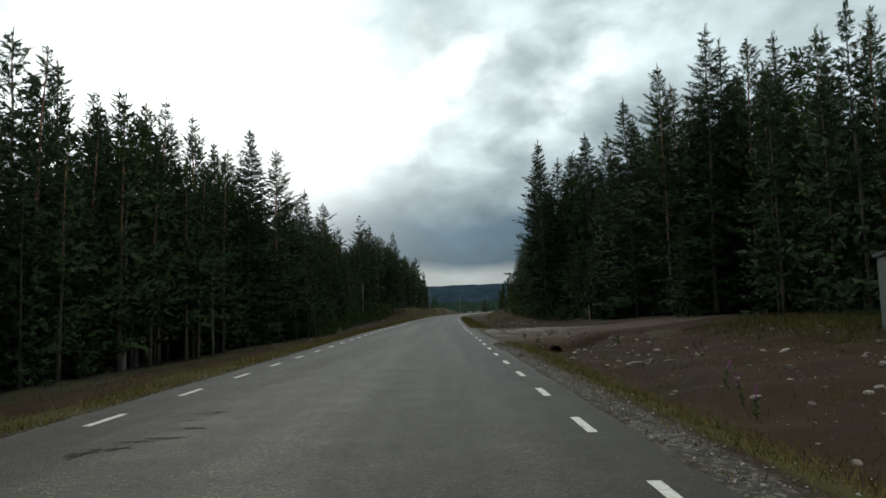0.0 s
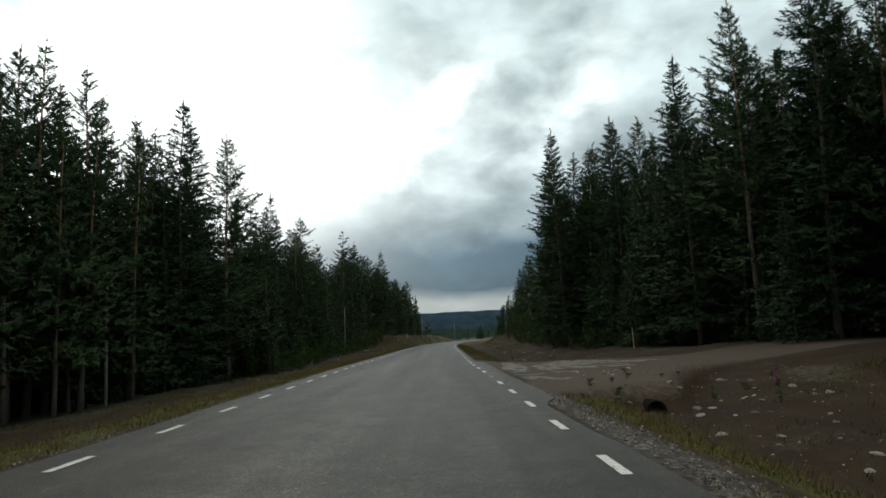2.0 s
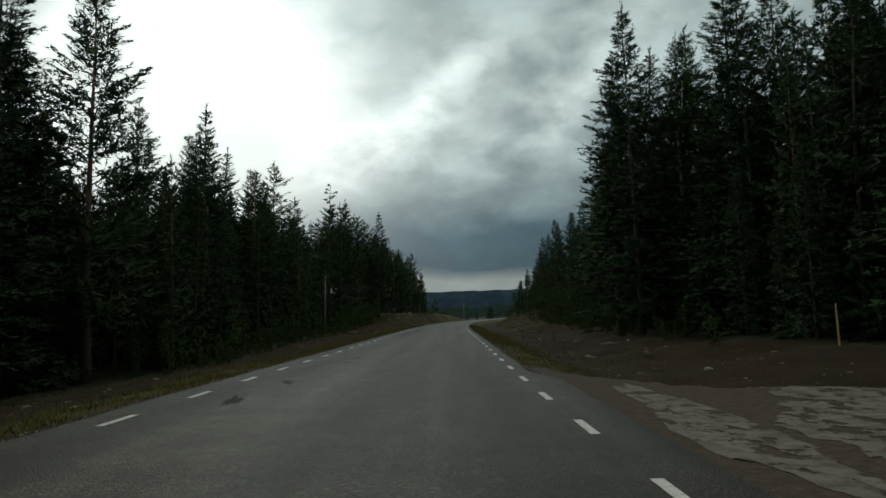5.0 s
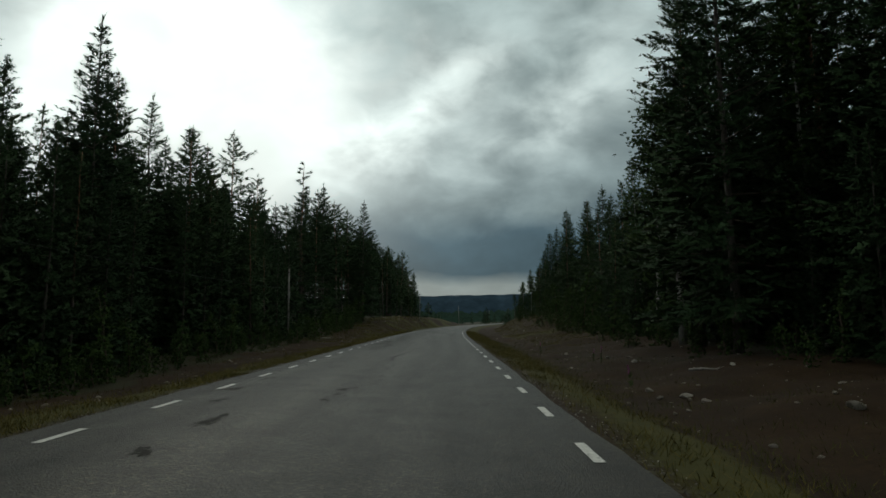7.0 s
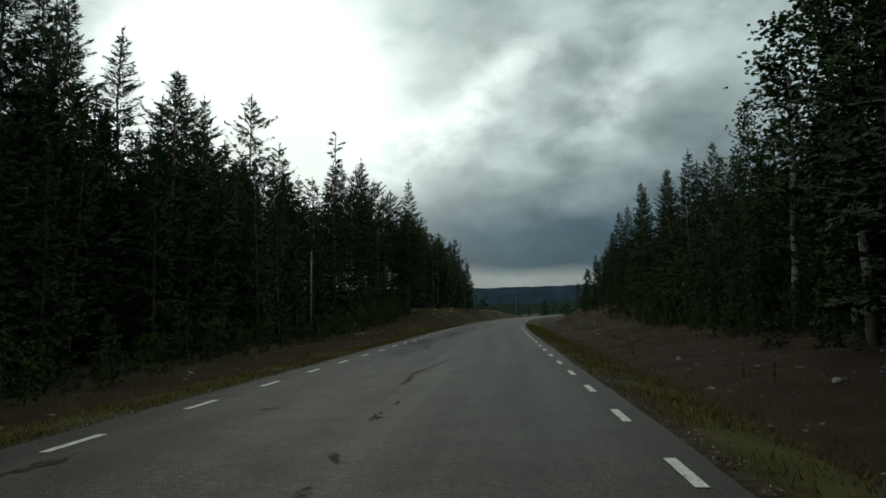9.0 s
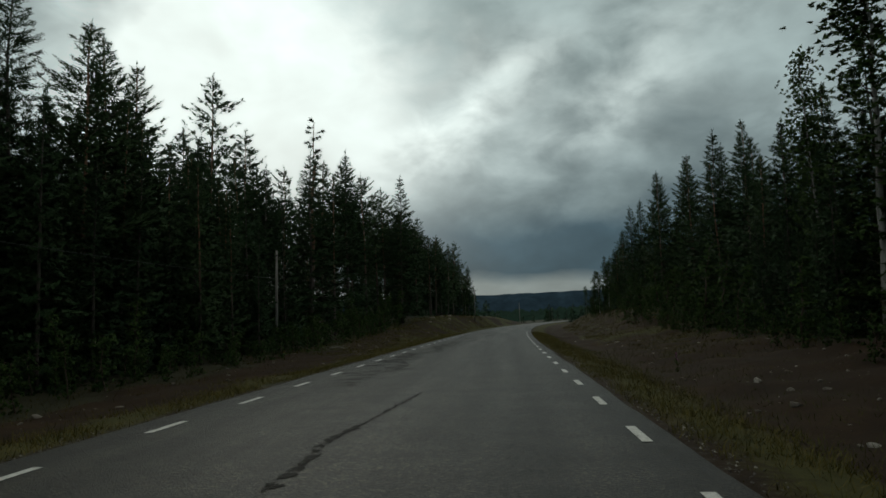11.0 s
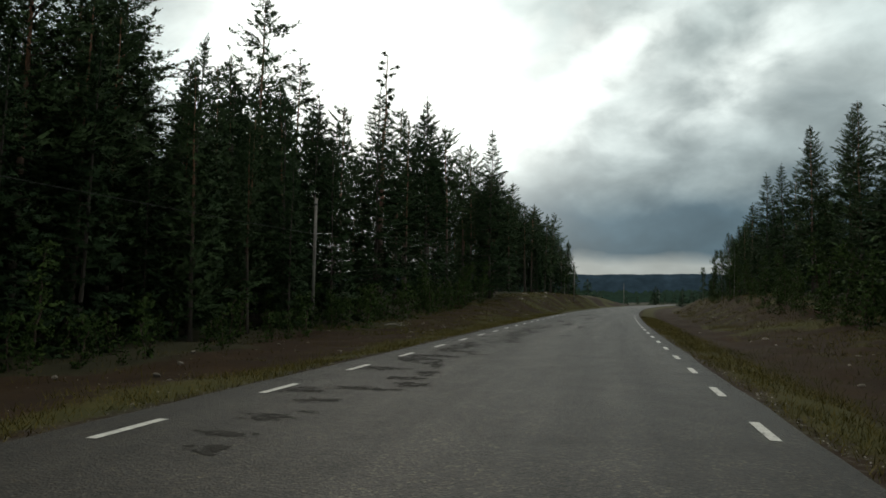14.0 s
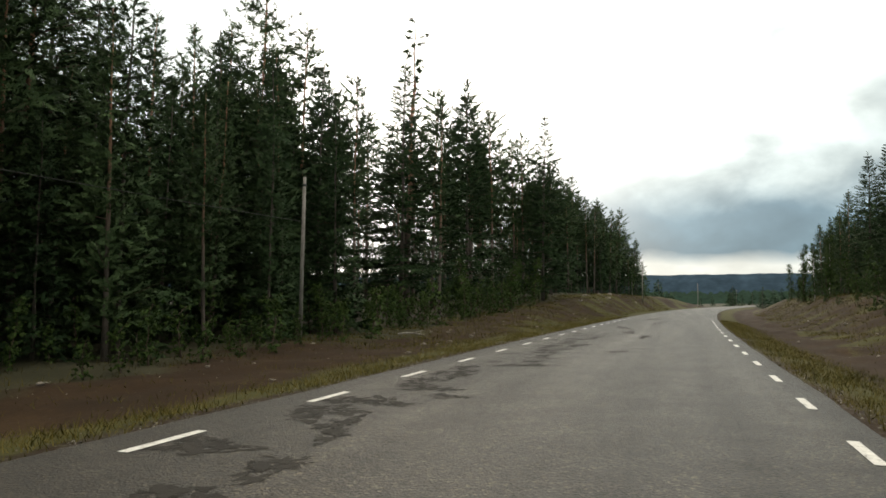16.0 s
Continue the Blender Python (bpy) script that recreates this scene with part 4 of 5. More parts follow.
# the left wood: a closed edge, then a row behind it
fill_forest(20, left_side(14.4, 17.6), (2, 30), (9, 12), ["mid_spruce", "mid_pine", "mid_spruce"], 1.5)
fill_forest(28, left_side(14.4, 17.8), (30, 62), (10, 13.5), ["mid_spruce", "mid_pine", "mid_pine"], 1.4)
fill_forest(30, left_side(12.5, 16.0), (60, 104), (5.5, 10.5), ["mid_spruce", "mid_pine", "mid_spruce"], 1.5)
fill_forest(64, left_side(16.5, 21), (0, 105), (9.5, 13.5), ["far_spruce", "far_pine"], 1.5)
fill_forest(50, left_side(12.5, 22), (104, 200), (12, 15), ["stand_pine"], 2.0)
fill_forest(14, left_side(14, 20), (84, 106), (9, 13), ["far_spruce", "far_pine"], 1.4)
fill_forest(40, left_side(12, 19), (138, 215), (8.5, 12.5), ["far_pine", "far_spruce"], 1.6)
# the right wood
fill_forest(26, right_side(13.5, 17.5), (53, 80), (10, 15), ["mid_spruce", "mid_spruce", "mid_pine"], 1.4)
fill_forest(22, right_side(13, 17), (78, 104), (8, 12.5), ["mid_spruce", "mid_spruce", "mid_pine"], 1.5)
fill_forest(34, right_side(16.5, 24), (20, 52), (9, 14), ["mid_spruce", "mid_pine"], 1.8)
fill_forest(50, right_side(15, 20), (102, 205), (7, 11.5), ["far_spruce", "far_pine"], 1.6)
fill_forest(14, right_side(14.5, 17.5), (41, 54), (4, 8), ["mid_spruce"], 1.3)
fill_forest(14, right_side(17.5, 21), (22, 42), (4, 8), ["mid_spruce"], 1.4)
fill_forest(22, right_side(11.8, 14.2), (55, 96), (4, 7.5), ["mid_spruce"], 1.4)
# young growth on the banks
plant("sapling", 12.0, 105.6, 5.6, 1.2)
plant("sapling", 10.9, 112.0, 4.2, 1.2)
fill_forest(26, left_side(10.5, 13.5), (58, 140), (1.4, 3.6), ["sapling"], 1.2)
fill_forest(70, left_side(10.2, 13.5), (62, 100), (0.7, 1.7), ["shrub"], 0.7)
fill_forest(50, left_side(10.2, 13.5), (92, 132), (0.9, 2.3), ["shrub"], 0.8)
fill_forest(32, right_side(10, 14), (56, 180), (1.5, 4.5), ["sapling"], 1.5)
fill_forest(34, right_side(9.8, 14), (84, 135), (0.8, 2.4), ["shrub"], 0.9)
fill_forest(22, right_side(9.5, 13), (56, 175), (0.8, 1.8), ["shrub"], 1.0)
fill_forest(26, right_side(9.6, 12.2), (64, 92), (0.7, 1.7), ["shrub"], 0.8)
fill_forest(8, right_side(10.4, 12.6), (64, 92), (1.8, 3.8), ["sapling"], 1.0)


def mesh_arrays(me):
    v = np.zeros(len(me.vertices) * 3, np.float32)
    me.vertices.foreach_get("co", v)
    me.calc_loop_triangles()
    t = np.zeros(len(me.loop_triangles) * 3, np.int32)
    me.loop_triangles.foreach_get("vertices", t)
    return v.reshape(-1, 3), t.reshape(-1, 3)


def build_deep_wood():
    """The rows that stand too deep in the wood to be told apart, as one mass."""
    kinds = []
    for kind, h, seed, fine, low in (("pine", 14, 331, 0.14, 0.2), ("pine", 14, 332, 0.14, 0.26), ("spruce", 13, 431, 0.12, 0.03), ("spruce", 13, 432, 0.12, 0.05), ("pine", 15, 333, 0.14, 0.45)):
        ob = conifer("model", kind, h, seed, fine, low)
        got = {c.name.split(".")[0]: mesh_arrays(c.data) for c in ob.children}
        kinds.append((kind, h, got["crown"], got["trunk"]))
        for c in list(ob.children):
            bpy.data.objects.remove(c)
        bpy.data.objects.remove(ob)
    rng = random.Random(77)
    verts, tris, mats, n = [], [], [], 0
    for count, side, near, deep, y0, y1, h0, h1, pick in (
            (50, -1, 20.5, 29, -2, 75, 11, 15, (0, 2, 3)), (40, -1, 20, 32, 75, 116, 9, 13.5, (0, 2, 3)), (70, -1, 19.5, 26, 0, 110, 4, 8, (2, 3)), (46, 1, 19.5, 26, 24, 112, 4, 8, (2, 3)), (24, 1, 19, 26, 44, 82, 14, 17, (0, 2, 3)), (50, -1, 21, 46, 108, 215, 11, 14.5, (1, 4)), (85, -1, 17, 34, 108, 200, 2.5, 6.0, (2, 3)), (48, 1, 17.5, 30, 50, 114, 11, 14.5, (0, 2, 3)),
            (44, 1, 22, 38, 14, 52, 10, 14, (0, 2, 3)), (42, 1, 19, 36, 112, 230, 9, 12.5, (0, 1, 2)), (120, 1, -85, 120, 290, 420, 4, 7, (2, 3)), (40, -1, 20, 120, 215, 330, 7, 11, (0, 1)), (40, 1, 30, 120, 230, 330, 6, 9, (0, 2))):
        for i in range(count):
            y = rng.uniform(y0, y1)
            x = float(road_x(y)) + side * rng.uniform(near, deep)
            kind, h, crown, trunk = kinds[rng.choice(pick)]
            k = rng.uniform(h0, h1) / h
            wide = 2.2 if y > 280 else 1.25
            m = np.array((pose(x, y, ground_z(x, min(y, 420), False) - 0.1, 0, 0, rng.uniform(0, 360)) @ Matrix.Diagonal((k * wide, k * wide, k, 1))).to_3x3())
            at = np.array([x, y, ground_z(x, min(y, 420), False) - 0.1])
            for (v, t), slot in ((crown, 0 if kind == "pine" else 1), (trunk, 2)):
                verts.append(v @ m.T + at)
                tris.append(t + n)
                mats.append(np.full(len(t), slot, np.int32))
                n += len(v)
    me = mesh_from_arrays("deep_wood", np.concatenate(verts), np.concatenate(tris), MAT_PINE)
    me.materials.append(MAT_SPRUCE)
    me.materials.append(MAT_PINE_BARK)
    me.polygons.foreach_set("material_index", np.concatenate(mats))
    me.update()
    tagged(new("deep_wood", me), "dense dark pine and spruce wood behind the forest edge", "forest", kind="stuff")


build_deep_wood()


# ---- distance ----
def build_ridge(name, dist, half, top, base, mat, seed, jag, label, count=260, spiky=0.2):
    """A long low wooded ridge across the view, with a crest, a face and a back."""
    rng = random.Random(seed)
    xs = np.linspace(-half, half, count)
    verts, faces = [], []
    for i, x in enumerate(xs):
        h = top(x) + jag * (noise.noise((x * 0.012, seed, 0)) + 0.6 * noise.noise((x * 0.06, seed, 5))) + rng.uniform(-spiky, spiky) * jag
        verts += [(x, dist, base), (x, dist + 60, base + (h - base) * 0.55), (x, dist + 160, h), (x, dist + 420, base)]
    for i in range(len(xs) - 1):
        for k in range(3):
            faces.append((i * 4 + k, i * 4 + 4 + k, i * 4 + 5 + k, i * 4 + 1 + k))
    return tagged(new(name, mesh_from(name, verts, faces, mat, True)), label, "hill", kind="structure")


build_ridge("backdrop_hill", 2700, 2600, lambda x: 104 - 0.000004 * (x - 60) ** 2 + 4 * math.sin(x * 0.004), -5, MAT_HILL, 3, 4, "long low forested hill, distance haze painted into its blue")
build_ridge("backdrop_forest", 720, 900, lambda x: 11.5 + 2 * math.sin(x * 0.011), -3, MAT_FAR, 8, 3.0, "dark line of distant conifer forest", 900, 0.8)


def build_mast():
    root = tagged(new("radio_mast"), "tall thin lattice mast on the far hill", "mast")
    z = 100
    pts = [(0, 0, -4), (0, 0, 12), (0, 0, 24)]
    v, f = tube(pts, [1.3, 1.2, 0.8], 6)
    part("mast_pole", mesh_from("mast_pole", v, f, MAT_WIRE, True), None, root)
    v, f = tube([(0, 0, 19), (0, 0, 22)], [2.4, 2.4], 8)
    part("antenna", mesh_from("antenna", v, f, MAT_WIRE, True), None, root)
    root.matrix_basis = pose(-144, 2850, z)


build_mast()


# ---- poles, stake, culvert, cabinet ----
def build_pole(name, h, label):
    root = tagged(new(name), label, "pole", "roadside poles")
    v, f = tube([(0, 0, -0.3), (0.01, 0, h * 0.5), (0.03, 0.01, h)], [0.072, 0.066, 0.056], 12)
    part("shaft", mesh_from("shaft", v, f, MAT_POLE, True), None, root)
    v, f = tube([(0.03, 0.01, h - 0.32), (0.03, 0.01, h - 0.24)], [0.066, 0.066], 12)
    part("collar", mesh_from("collar", v, f, MAT_WIRE, True), None, root, "dark metal collar")
    return root


pole = build_pole("utility_pole", 5.5, "grey weathered wooden pole at the forest edge")
POLES = [(-13.8, 42.5, 6.1), (-12.0, 99.6, 5.3), (-5.0, 179.0, 3.6), (3.5, 239.0, 3.2), (17.4, 329.0, 5.0)]
for i, (x, y, h) in enumerate(POLES):
    m = pose(x, y, ground_z(x, y), 0.6 - 0.4 * (i % 2), 0.8 * (i % 3 - 1), 30 * i)
    ob = pole if i == 0 else copy_thing(pole, m)
    ob.matrix_basis = m
wire_pts = []
(x0, y0, h0), (x1, y1, h1) = POLES[0], POLES[1]
for i in range(25):
    s = i / 24
    wire_pts.append((x0 + (x1 - x0) * s, y0 + (y1 - y0) * s, ground_z(x0, y0) + h0 - 0.28 + (h1 - h0) * s - 2.0 * s * (1 - s)))
v, f = tube(wire_pts, [0.008] * 25, 5)
wire_ob = tagged(new("overhead_cable"), "black sagging overhead cable between two poles", "cable")
part("cable_run", mesh_from("cable_run", v, f, MAT_WIRE, True), None, wire_ob)


def build_stake():
    root = tagged(new("marker_stake"), "thin pale wooden marker stake in the verge", "stake")
    bm = bmesh.new()
    bmesh.ops.create_cube(bm, size=1)
    for w in bm.verts:
        k = 0.75 if w.co.z > 0 else 1
        w.co = Vector((w.co.x * 0.055 * k, w.co.y * 0.05 * k, w.co.z * 1.5 + 0.45))
    bmesh.ops.bevel(bm, geom=bm.edges[:], offset=0.006, segments=1, affect="EDGES")
    part("stake_shaft", bm, MAT_STAKE, root)
    root.matrix_basis = pose(11.28, 52.8, ground_z(11.28, 52.8), 1, -2.5, 20)


build_stake()


def build_culvert():
    root = tagged(new("culvert_pipe"), "open end of a drainage culvert under the lane, inner shade painted black", "pipe")
    verts, faces = [], []
    n = 24
    for r0, y in ((0.30, 0), (0.30, 3.2), (0.26, 3.2), (0.26, 0)):
        for k in range(n):
            w = 2 * math.pi * k / n
            verts.append((r0 * math.cos(w), y, r0 * math.sin(w)))
    for j in range(4):
        for k in range(n):
            a, b = j * n + k, j * n + (k + 1) % n
            c, d = ((j + 1) % 4) * n + (k + 1) % n, ((j + 1) % 4) * n + k
            faces.append((a, b, c, d))
    part("pipe_wall", mesh_from("pipe_wall", verts, faces, MAT_PIPE, True), None, root)
    # added black disc across the bore, standing for the darkness inside
    bm = bmesh.new()
    bmesh.ops.create_circle(bm, cap_ends=True, radius=0.27, segments=n)
    for w in bm.verts:
        w.co = Vector((w.co.x, 2.6, w.co.y))
    part("pipe_end", bm, MAT_PIPE, root)
    root.matrix_basis = pose(5.05, 28.25, -0.5, 0, 0, 6)
    root.scale = (0.8, 1.0, 0.8)


build_culvert()


def box(bm, x0, x1, y0, y1, z0, z1, bevel=0.01):
    made = bmesh.ops.create_cube(bm, size=1)["verts"]
    for w in made:
        w.co = Vector((x0 if w.co.x < 0 else x1, y0 if w.co.y < 0 else y1, z0 if w.co.z < 0 else z1))
    if bevel:
        bmesh.ops.bevel(bm, geom=list({e for w in made for e in w.link_edges}), offset=bevel, segments=2, affect="EDGES")
    return bm


def build_cabinet():
    root = tagged(new("electricity_cabinet"), "green-grey sheet metal electricity cabinet beside the lane", "cabinet")
    part("body", box(bmesh.new(), -0.9, 0.9, -0.65, 0.65, -0.6, 1.75, 0.015), MAT_CABINET, root)
    part("roof", box(bmesh.new(), -1.0, 1.0, -0.75, 0.75, 1.75, 1.87, 0.03), MAT_CABINET_TOP, root, "grey overhanging roof")
    for x0, x1 in ((-0.82, -0.03), (0.03, 0.82)):
        door = part("door", box(bmesh.new(), x0, x1, -0.68, -0.652, 0.1, 1.65, 0.006), MAT_CABINET, root)
        part("handle", box(bmesh.new(), x1 - 0.12 if x0 < 0 else x0 + 0.06, x1 - 0.06 if x0 < 0 else x0 + 0.12, -0.71, -0.68, 0.8, 1.0, 0.005), MAT_WIRE, door, "black lock handle")
    part("warning_label", box(bmesh.new(), -0.62, -0.44, -0.69, -0.6805, 1.25, 1.45, 0.0), MAT_SIGN, root, "small yellow warning label")
    root.matrix_basis = pose(13.4, 18.6, ground_z(13.4, 18.6) + 0.25, 0, 0, -20)


build_cabinet()

# ---- the lane's mouth: worn pale apron, damp hollows ----
lane_mouth = tagged(new("lane_apron"), "broken pale old surfacing at the mouth of the lane", "apron", kind="structure")


def lane_sheet(name, outline, mat, lift, label):
    bm = bmesh.new()
    bm.faces.new([bm.verts.new((x, y, 0)) for x, y in outline])
    bmesh.ops.triangulate(bm, faces=bm.faces)
    bmesh.ops.subdivide_edges(bm, edges=bm.edges[:], cuts=1, use_grid_fill=True)
    for w in bm.verts:
        w.co.z = ground_z(w.co.x, w.co.y) + lift
    bm.normal_update()
    for f in bm.faces:
        if f.normal.z < 0:
            f.normal_flip()
    part(name, bm, mat, lane_mouth, label)


def soft_patch(x, y, a, b, turn, seed, n=150):
    """The outline of a worn patch: an oval with lobes and a frayed edge."""
    c, w = math.cos(radians(turn)), math.sin(radians(turn))
    out = []
    for i in range(n):
        k = 2 * math.pi * i / n
        r = 1 + 0.42 * noise.noise((1.1 * math.cos(k), 1.1 * math.sin(k), seed)) + 0.24 * noise.noise((3.5 * math.cos(k), 3.5 * math.sin(k), seed + 7)) + 0.16 * noise.noise((9 * math.cos(k), 9 * math.sin(k), seed + 3)) + 0.07 * noise.noise((27 * math.cos(k), 27 * math.sin(k), seed + 5))
        p, q = a * r * math.cos(k), b * r * math.sin(k)
        out.append((x + p * c - q * w, y + p * w + q * c))
    return out


APRON = [(3.27, 41.4, 0.46, 3.9, -1, 1), (5.2, 40.6, 1.25, 3.3, -12, 2), (6.3, 41.6, 1.1, 2.4, 20, 3), (6.1, 37.8, 1.1, 0.9, -20, 4), (3.12, 33.8, 0.42, 0.85, 10, 5),
         (3.75, 32.7, 0.3, 0.36, 30, 6), (4.35, 35.8, 0.5, 0.22, -40, 8), (8.2, 40.0, 0.8, 0.7, 0, 10)]
for i, (x, y, a, b, turn, seed) in enumerate(APRON):
    lane_sheet("old_surfacing", soft_patch(x, y, a, b, turn, seed), MAT_SLAB, 0.006 + 0.0015 * (i % 4), "pale worn remnant of old surfacing")
EDGE_CRUMBS = [(2.68, 34.0, 0.13, 1.8, 2, 61), (2.6, 36.9, 0.16, 0.9, 0, 62)]
for x, y, a, b, turn, seed in EDGE_CRUMBS:
    lane_sheet("crumbled_edge", soft_patch(x, y, a, b, turn, seed), MAT_PATCH, 0.015, "dark crumbled edge of the asphalt")
DAMP = [(3.0, 37.05, 0.33, 0.36, 0, 41), (3.15, 35.35, 0.5, 0.3, -8, 42)]
for i, (x, y, a, b, turn, seed) in enumerate(DAMP):
    lane_sheet("damp_hollow", soft_patch(x, y, a, b, turn, seed), MAT_DAMP, 0.013, "dark damp hollow")


# ---- stones ----
def stone_mesh(seed):
    rng = random.Random(seed)
    bm = bmesh.new()
    bmesh.ops.create_icosphere(bm, subdivisions=2, radius=0.5)
    sx, sy, sz = rng.uniform(0.8, 1.2), rng.uniform(0.6, 1.0), rng.uniform(0.4, 0.7)
    cuts = [(Vector((rng.gauss(0, 1), rng.gauss(0, 1), rng.gauss(0, 1))).normalized(), rng.uniform(0.3, 0.44)) for _ in range(7)]
    for w in bm.verts:
        for nrm, d in cuts:
            k = w.co.dot(nrm)
            if k > d:
                w.co -= nrm * (k - d)
        w.co *= 1 + 0.12 * noise.noise(w.co * 3 + Vector((seed, 0, 0)))
        w.co = Vector((w.co.x * sx, w.co.y * sy, w.co.z * sz))
    me = bpy.data.meshes.new("stone")
    bm.to_mesh(me)
    bm.free()
    me.materials.append(MAT_STONE)
    return me


STONES = [stone_mesh(900 + i) for i in range(8)]
srng = random.Random(21)


def put_stone(x, y, size, label="pale grey field stone half sunk in brown soil"):
    ob = tagged(new("stone", STONES[srng.randrange(8)]), label, "stone", "stones on the banks")
    ob.matrix_basis = pose(x, y, ground_z(x, y) + size * 0.02, srng.gauss(0, 12), srng.gauss(0, 12), srng.uniform(0, 360))
    ob.scale = (size, size, size)


KNOWN = [(-8.6, 158, 0.9), (-7.9, 163, 0.8), (6.1, 62.9, 0.3), (6.1, 61.6, 0.32), (7.3, 58.0, 0.4), (6.7, 104.6, 0.35), (7.0, 20.0, 0.34), (9.4, 14.0, 0.36), (8.0, 24.5, 0.3), (9.8, 19.0, 0.3), (6.4, 13.0, 0.28), (5.9, 28.2, 0.25), (4.3, 28.6, 0.22), (5.6, 27.2, 0.2), (-9.0, 150, 0.8), (-7.4, 156, 0.7), (-8.2, 140, 0.6), (-7.0, 165, 0.7), (-5.5, 172, 0.6), (-7.2, 147, 0.5)]
for x, y, s in KNOWN:
    put_stone(x, y, s)
for i in range(200):
    y = srng.uniform(4, 36)
    u = srng.uniform(4.6, 13) if y < 26 else srng.uniform(3.6, 9)
    put_stone(float(road_x(y)) + u, y, srng.choice([0.08, 0.1, 0.12, 0.15, 0.2]) * srng.uniform(0.8, 1.3))
for i in range(60):
    y = srng.uniform(50, 135)
    put_stone(float(road_x(y)) + srng.uniform(5, 10.5), y, srng.uniform(0.1, 0.28))


def small_stones():
    """The many small stones of the slopes, too small to pick out singly."""
    spots = []
    for i in range(110):
        y = srng.uniform(47, 84)
        spots.append((float(road_x(y)) + srng.uniform(4.2, 10), y, srng.uniform(0.05, 0.14)))
    for i in range(120):
        y = srng.uniform(45, 160)
        spots.append((float(road_x(y)) - srng.uniform(6.2, 10.5), y, srng.uniform(0.07, 0.24)))
    verts, tris, n = [], [], 0
    for x, y, size in spots:
        v, t = mesh_arrays(STONES[srng.randrange(8)])
        turn = np.array(pose(0, 0, 0, srng.gauss(0, 12), srng.gauss(0, 12), srng.uniform(0, 360)).to_3x3())
        verts.append(v * size @ turn.T + np.array([x, y, ground_z(x, y) + size * 0.02]))
        tris.append(t + n)
        n += len(v)
    tagged(new("scattered_stones", mesh_from_arrays("scattered_stones", np.concatenate(verts), np.concatenate(tris), MAT_STONE)), "small pale stones strewn over the soil slopes", "stones", kind="stuff")


small_stones()


def scatter_pebbles():
    rng = np.random.default_rng(31)
    n = 18000
    y = np.where(rng.random(n) < 0.5, rng.uniform(2, 38, n), rng.uniform(38, 110, n))
    side = rng.random(n)
    u = np.where(side < 0.30 + 0.15 * (y < 38), np.where(y < 38, rng.normal(2.5, 0.22, n), rng.normal(2.2, 0.12, n)), np.where(side < 0.65, rng.normal(-5.0, 0.2, n), np.where(y < 38, rng.uniform(3.2, 11, n), np.where(side < 0.85, rng.uniform(5, 10, n), -rng.uniform(6, 10, n)))))
    keep = ((u > right_edge(y) + 0.07) | (u < -4.78)) & ((side_lane(u, y) < 0.3) | (rng.random(n) < 0.2))
    u, y = u[keep], y[keep]
    x = u + road_x(y)
    z = np.array([ground_z(a, b) for a, b in zip(x, y)])
    c = np.stack([x, y, z], -1)
    r = (rng.uniform(0.010, 0.032, len(c)) * np.where(y < 50, 0.85, 0.7))[:, None]
    dirs = unit(rng.normal(size=(len(c), 4, 3)) * 0.35 + np.array([[1, 0, 0.1], [-0.5, 0.87, 0.1], [-0.5, -0.87, 0.1], [0, 0, 0.9]]))
    v = (c[:, None, :] + dirs * r[:, None, :] * rng.uniform(0.7, 1.3, (len(c), 4, 1))).reshape(-1, 3)
    i = np.arange(len(c))[:, None] * 4
    t = np.concatenate([i + [0, 1, 3], i + [1, 2, 3], i + [2, 0, 3]], 1).reshape(-1, 3)
    tagged(new("gravel", mesh_from_arrays("gravel", v, t, MAT_PEBBLE)), "loose grey gravel along the shoulders and banks", "gravel", kind="stuff")


scatter_pebbles()


# ---- grass and herbs ----
def scatter_grass(name, n, u_of, y_range, height, width, mat, label, seed, clump=0.12, skip=None):
    rng = np.random.default_rng(seed)
    m = n // 9
    y = rng.uniform(*y_range, m)
    u = u_of(rng, m, y)
    x = u + road_x(y)
    if name == "verge_grass":
        thin = (y > 44) & (y < 64) & (u > 0) & (rng.random(m) < 0.55)
        x, y, u = x[~thin], y[~thin], u[~thin]
        m = len(x)
        thick = np.sin(0.9 * y + 2 * u) + np.sin(2.3 * y + 1.3 * u) + rng.normal(0, 0.9, m) > -0.7
        x, y, u = x[thick], y[thick], u[thick]
    if skip is not None:
        ok = ~skip(u, y)
        x, y = x[ok], y[ok]
    z = np.array([ground_z(a, b) for a, b in zip(x, y)])
    c = np.repeat(np.stack([x, y, z - 0.02], -1), 9, 0)
    big = np.repeat(rng.uniform(0.25, 1.3, len(x)), 9)[:, None]
    c = c + rng.normal(0, clump, c.shape) * np.array([1, 1, 0])
    at = c[:, 0] - road_x(c[:, 1])
    off = (at > right_edge(c[:, 1]) + 0.04) | (at < LEFT_EDGE - 0.04)
    c, big = c[off], big[off]
    d = unit(rng.normal(0, 0.75, c.shape) * np.array([1, 1, 0.2]) + np.array([0, 0, 1.0]))
    side = unit(np.cross(d, np.array([0, 0, 1.0])) + rng.normal(0, 0.25, c.shape))
    ln = height * big * rng.uniform(0.5, 1.2, (len(c), 1))
    v = np.stack([c - side * width, c + side * width, c + d * ln], 1).reshape(-1, 3)
    tagged(new(name, mesh_from_arrays(name, v, np.arange(len(v)).reshape(-1, 3), mat)), label, "grass", kind="stuff")


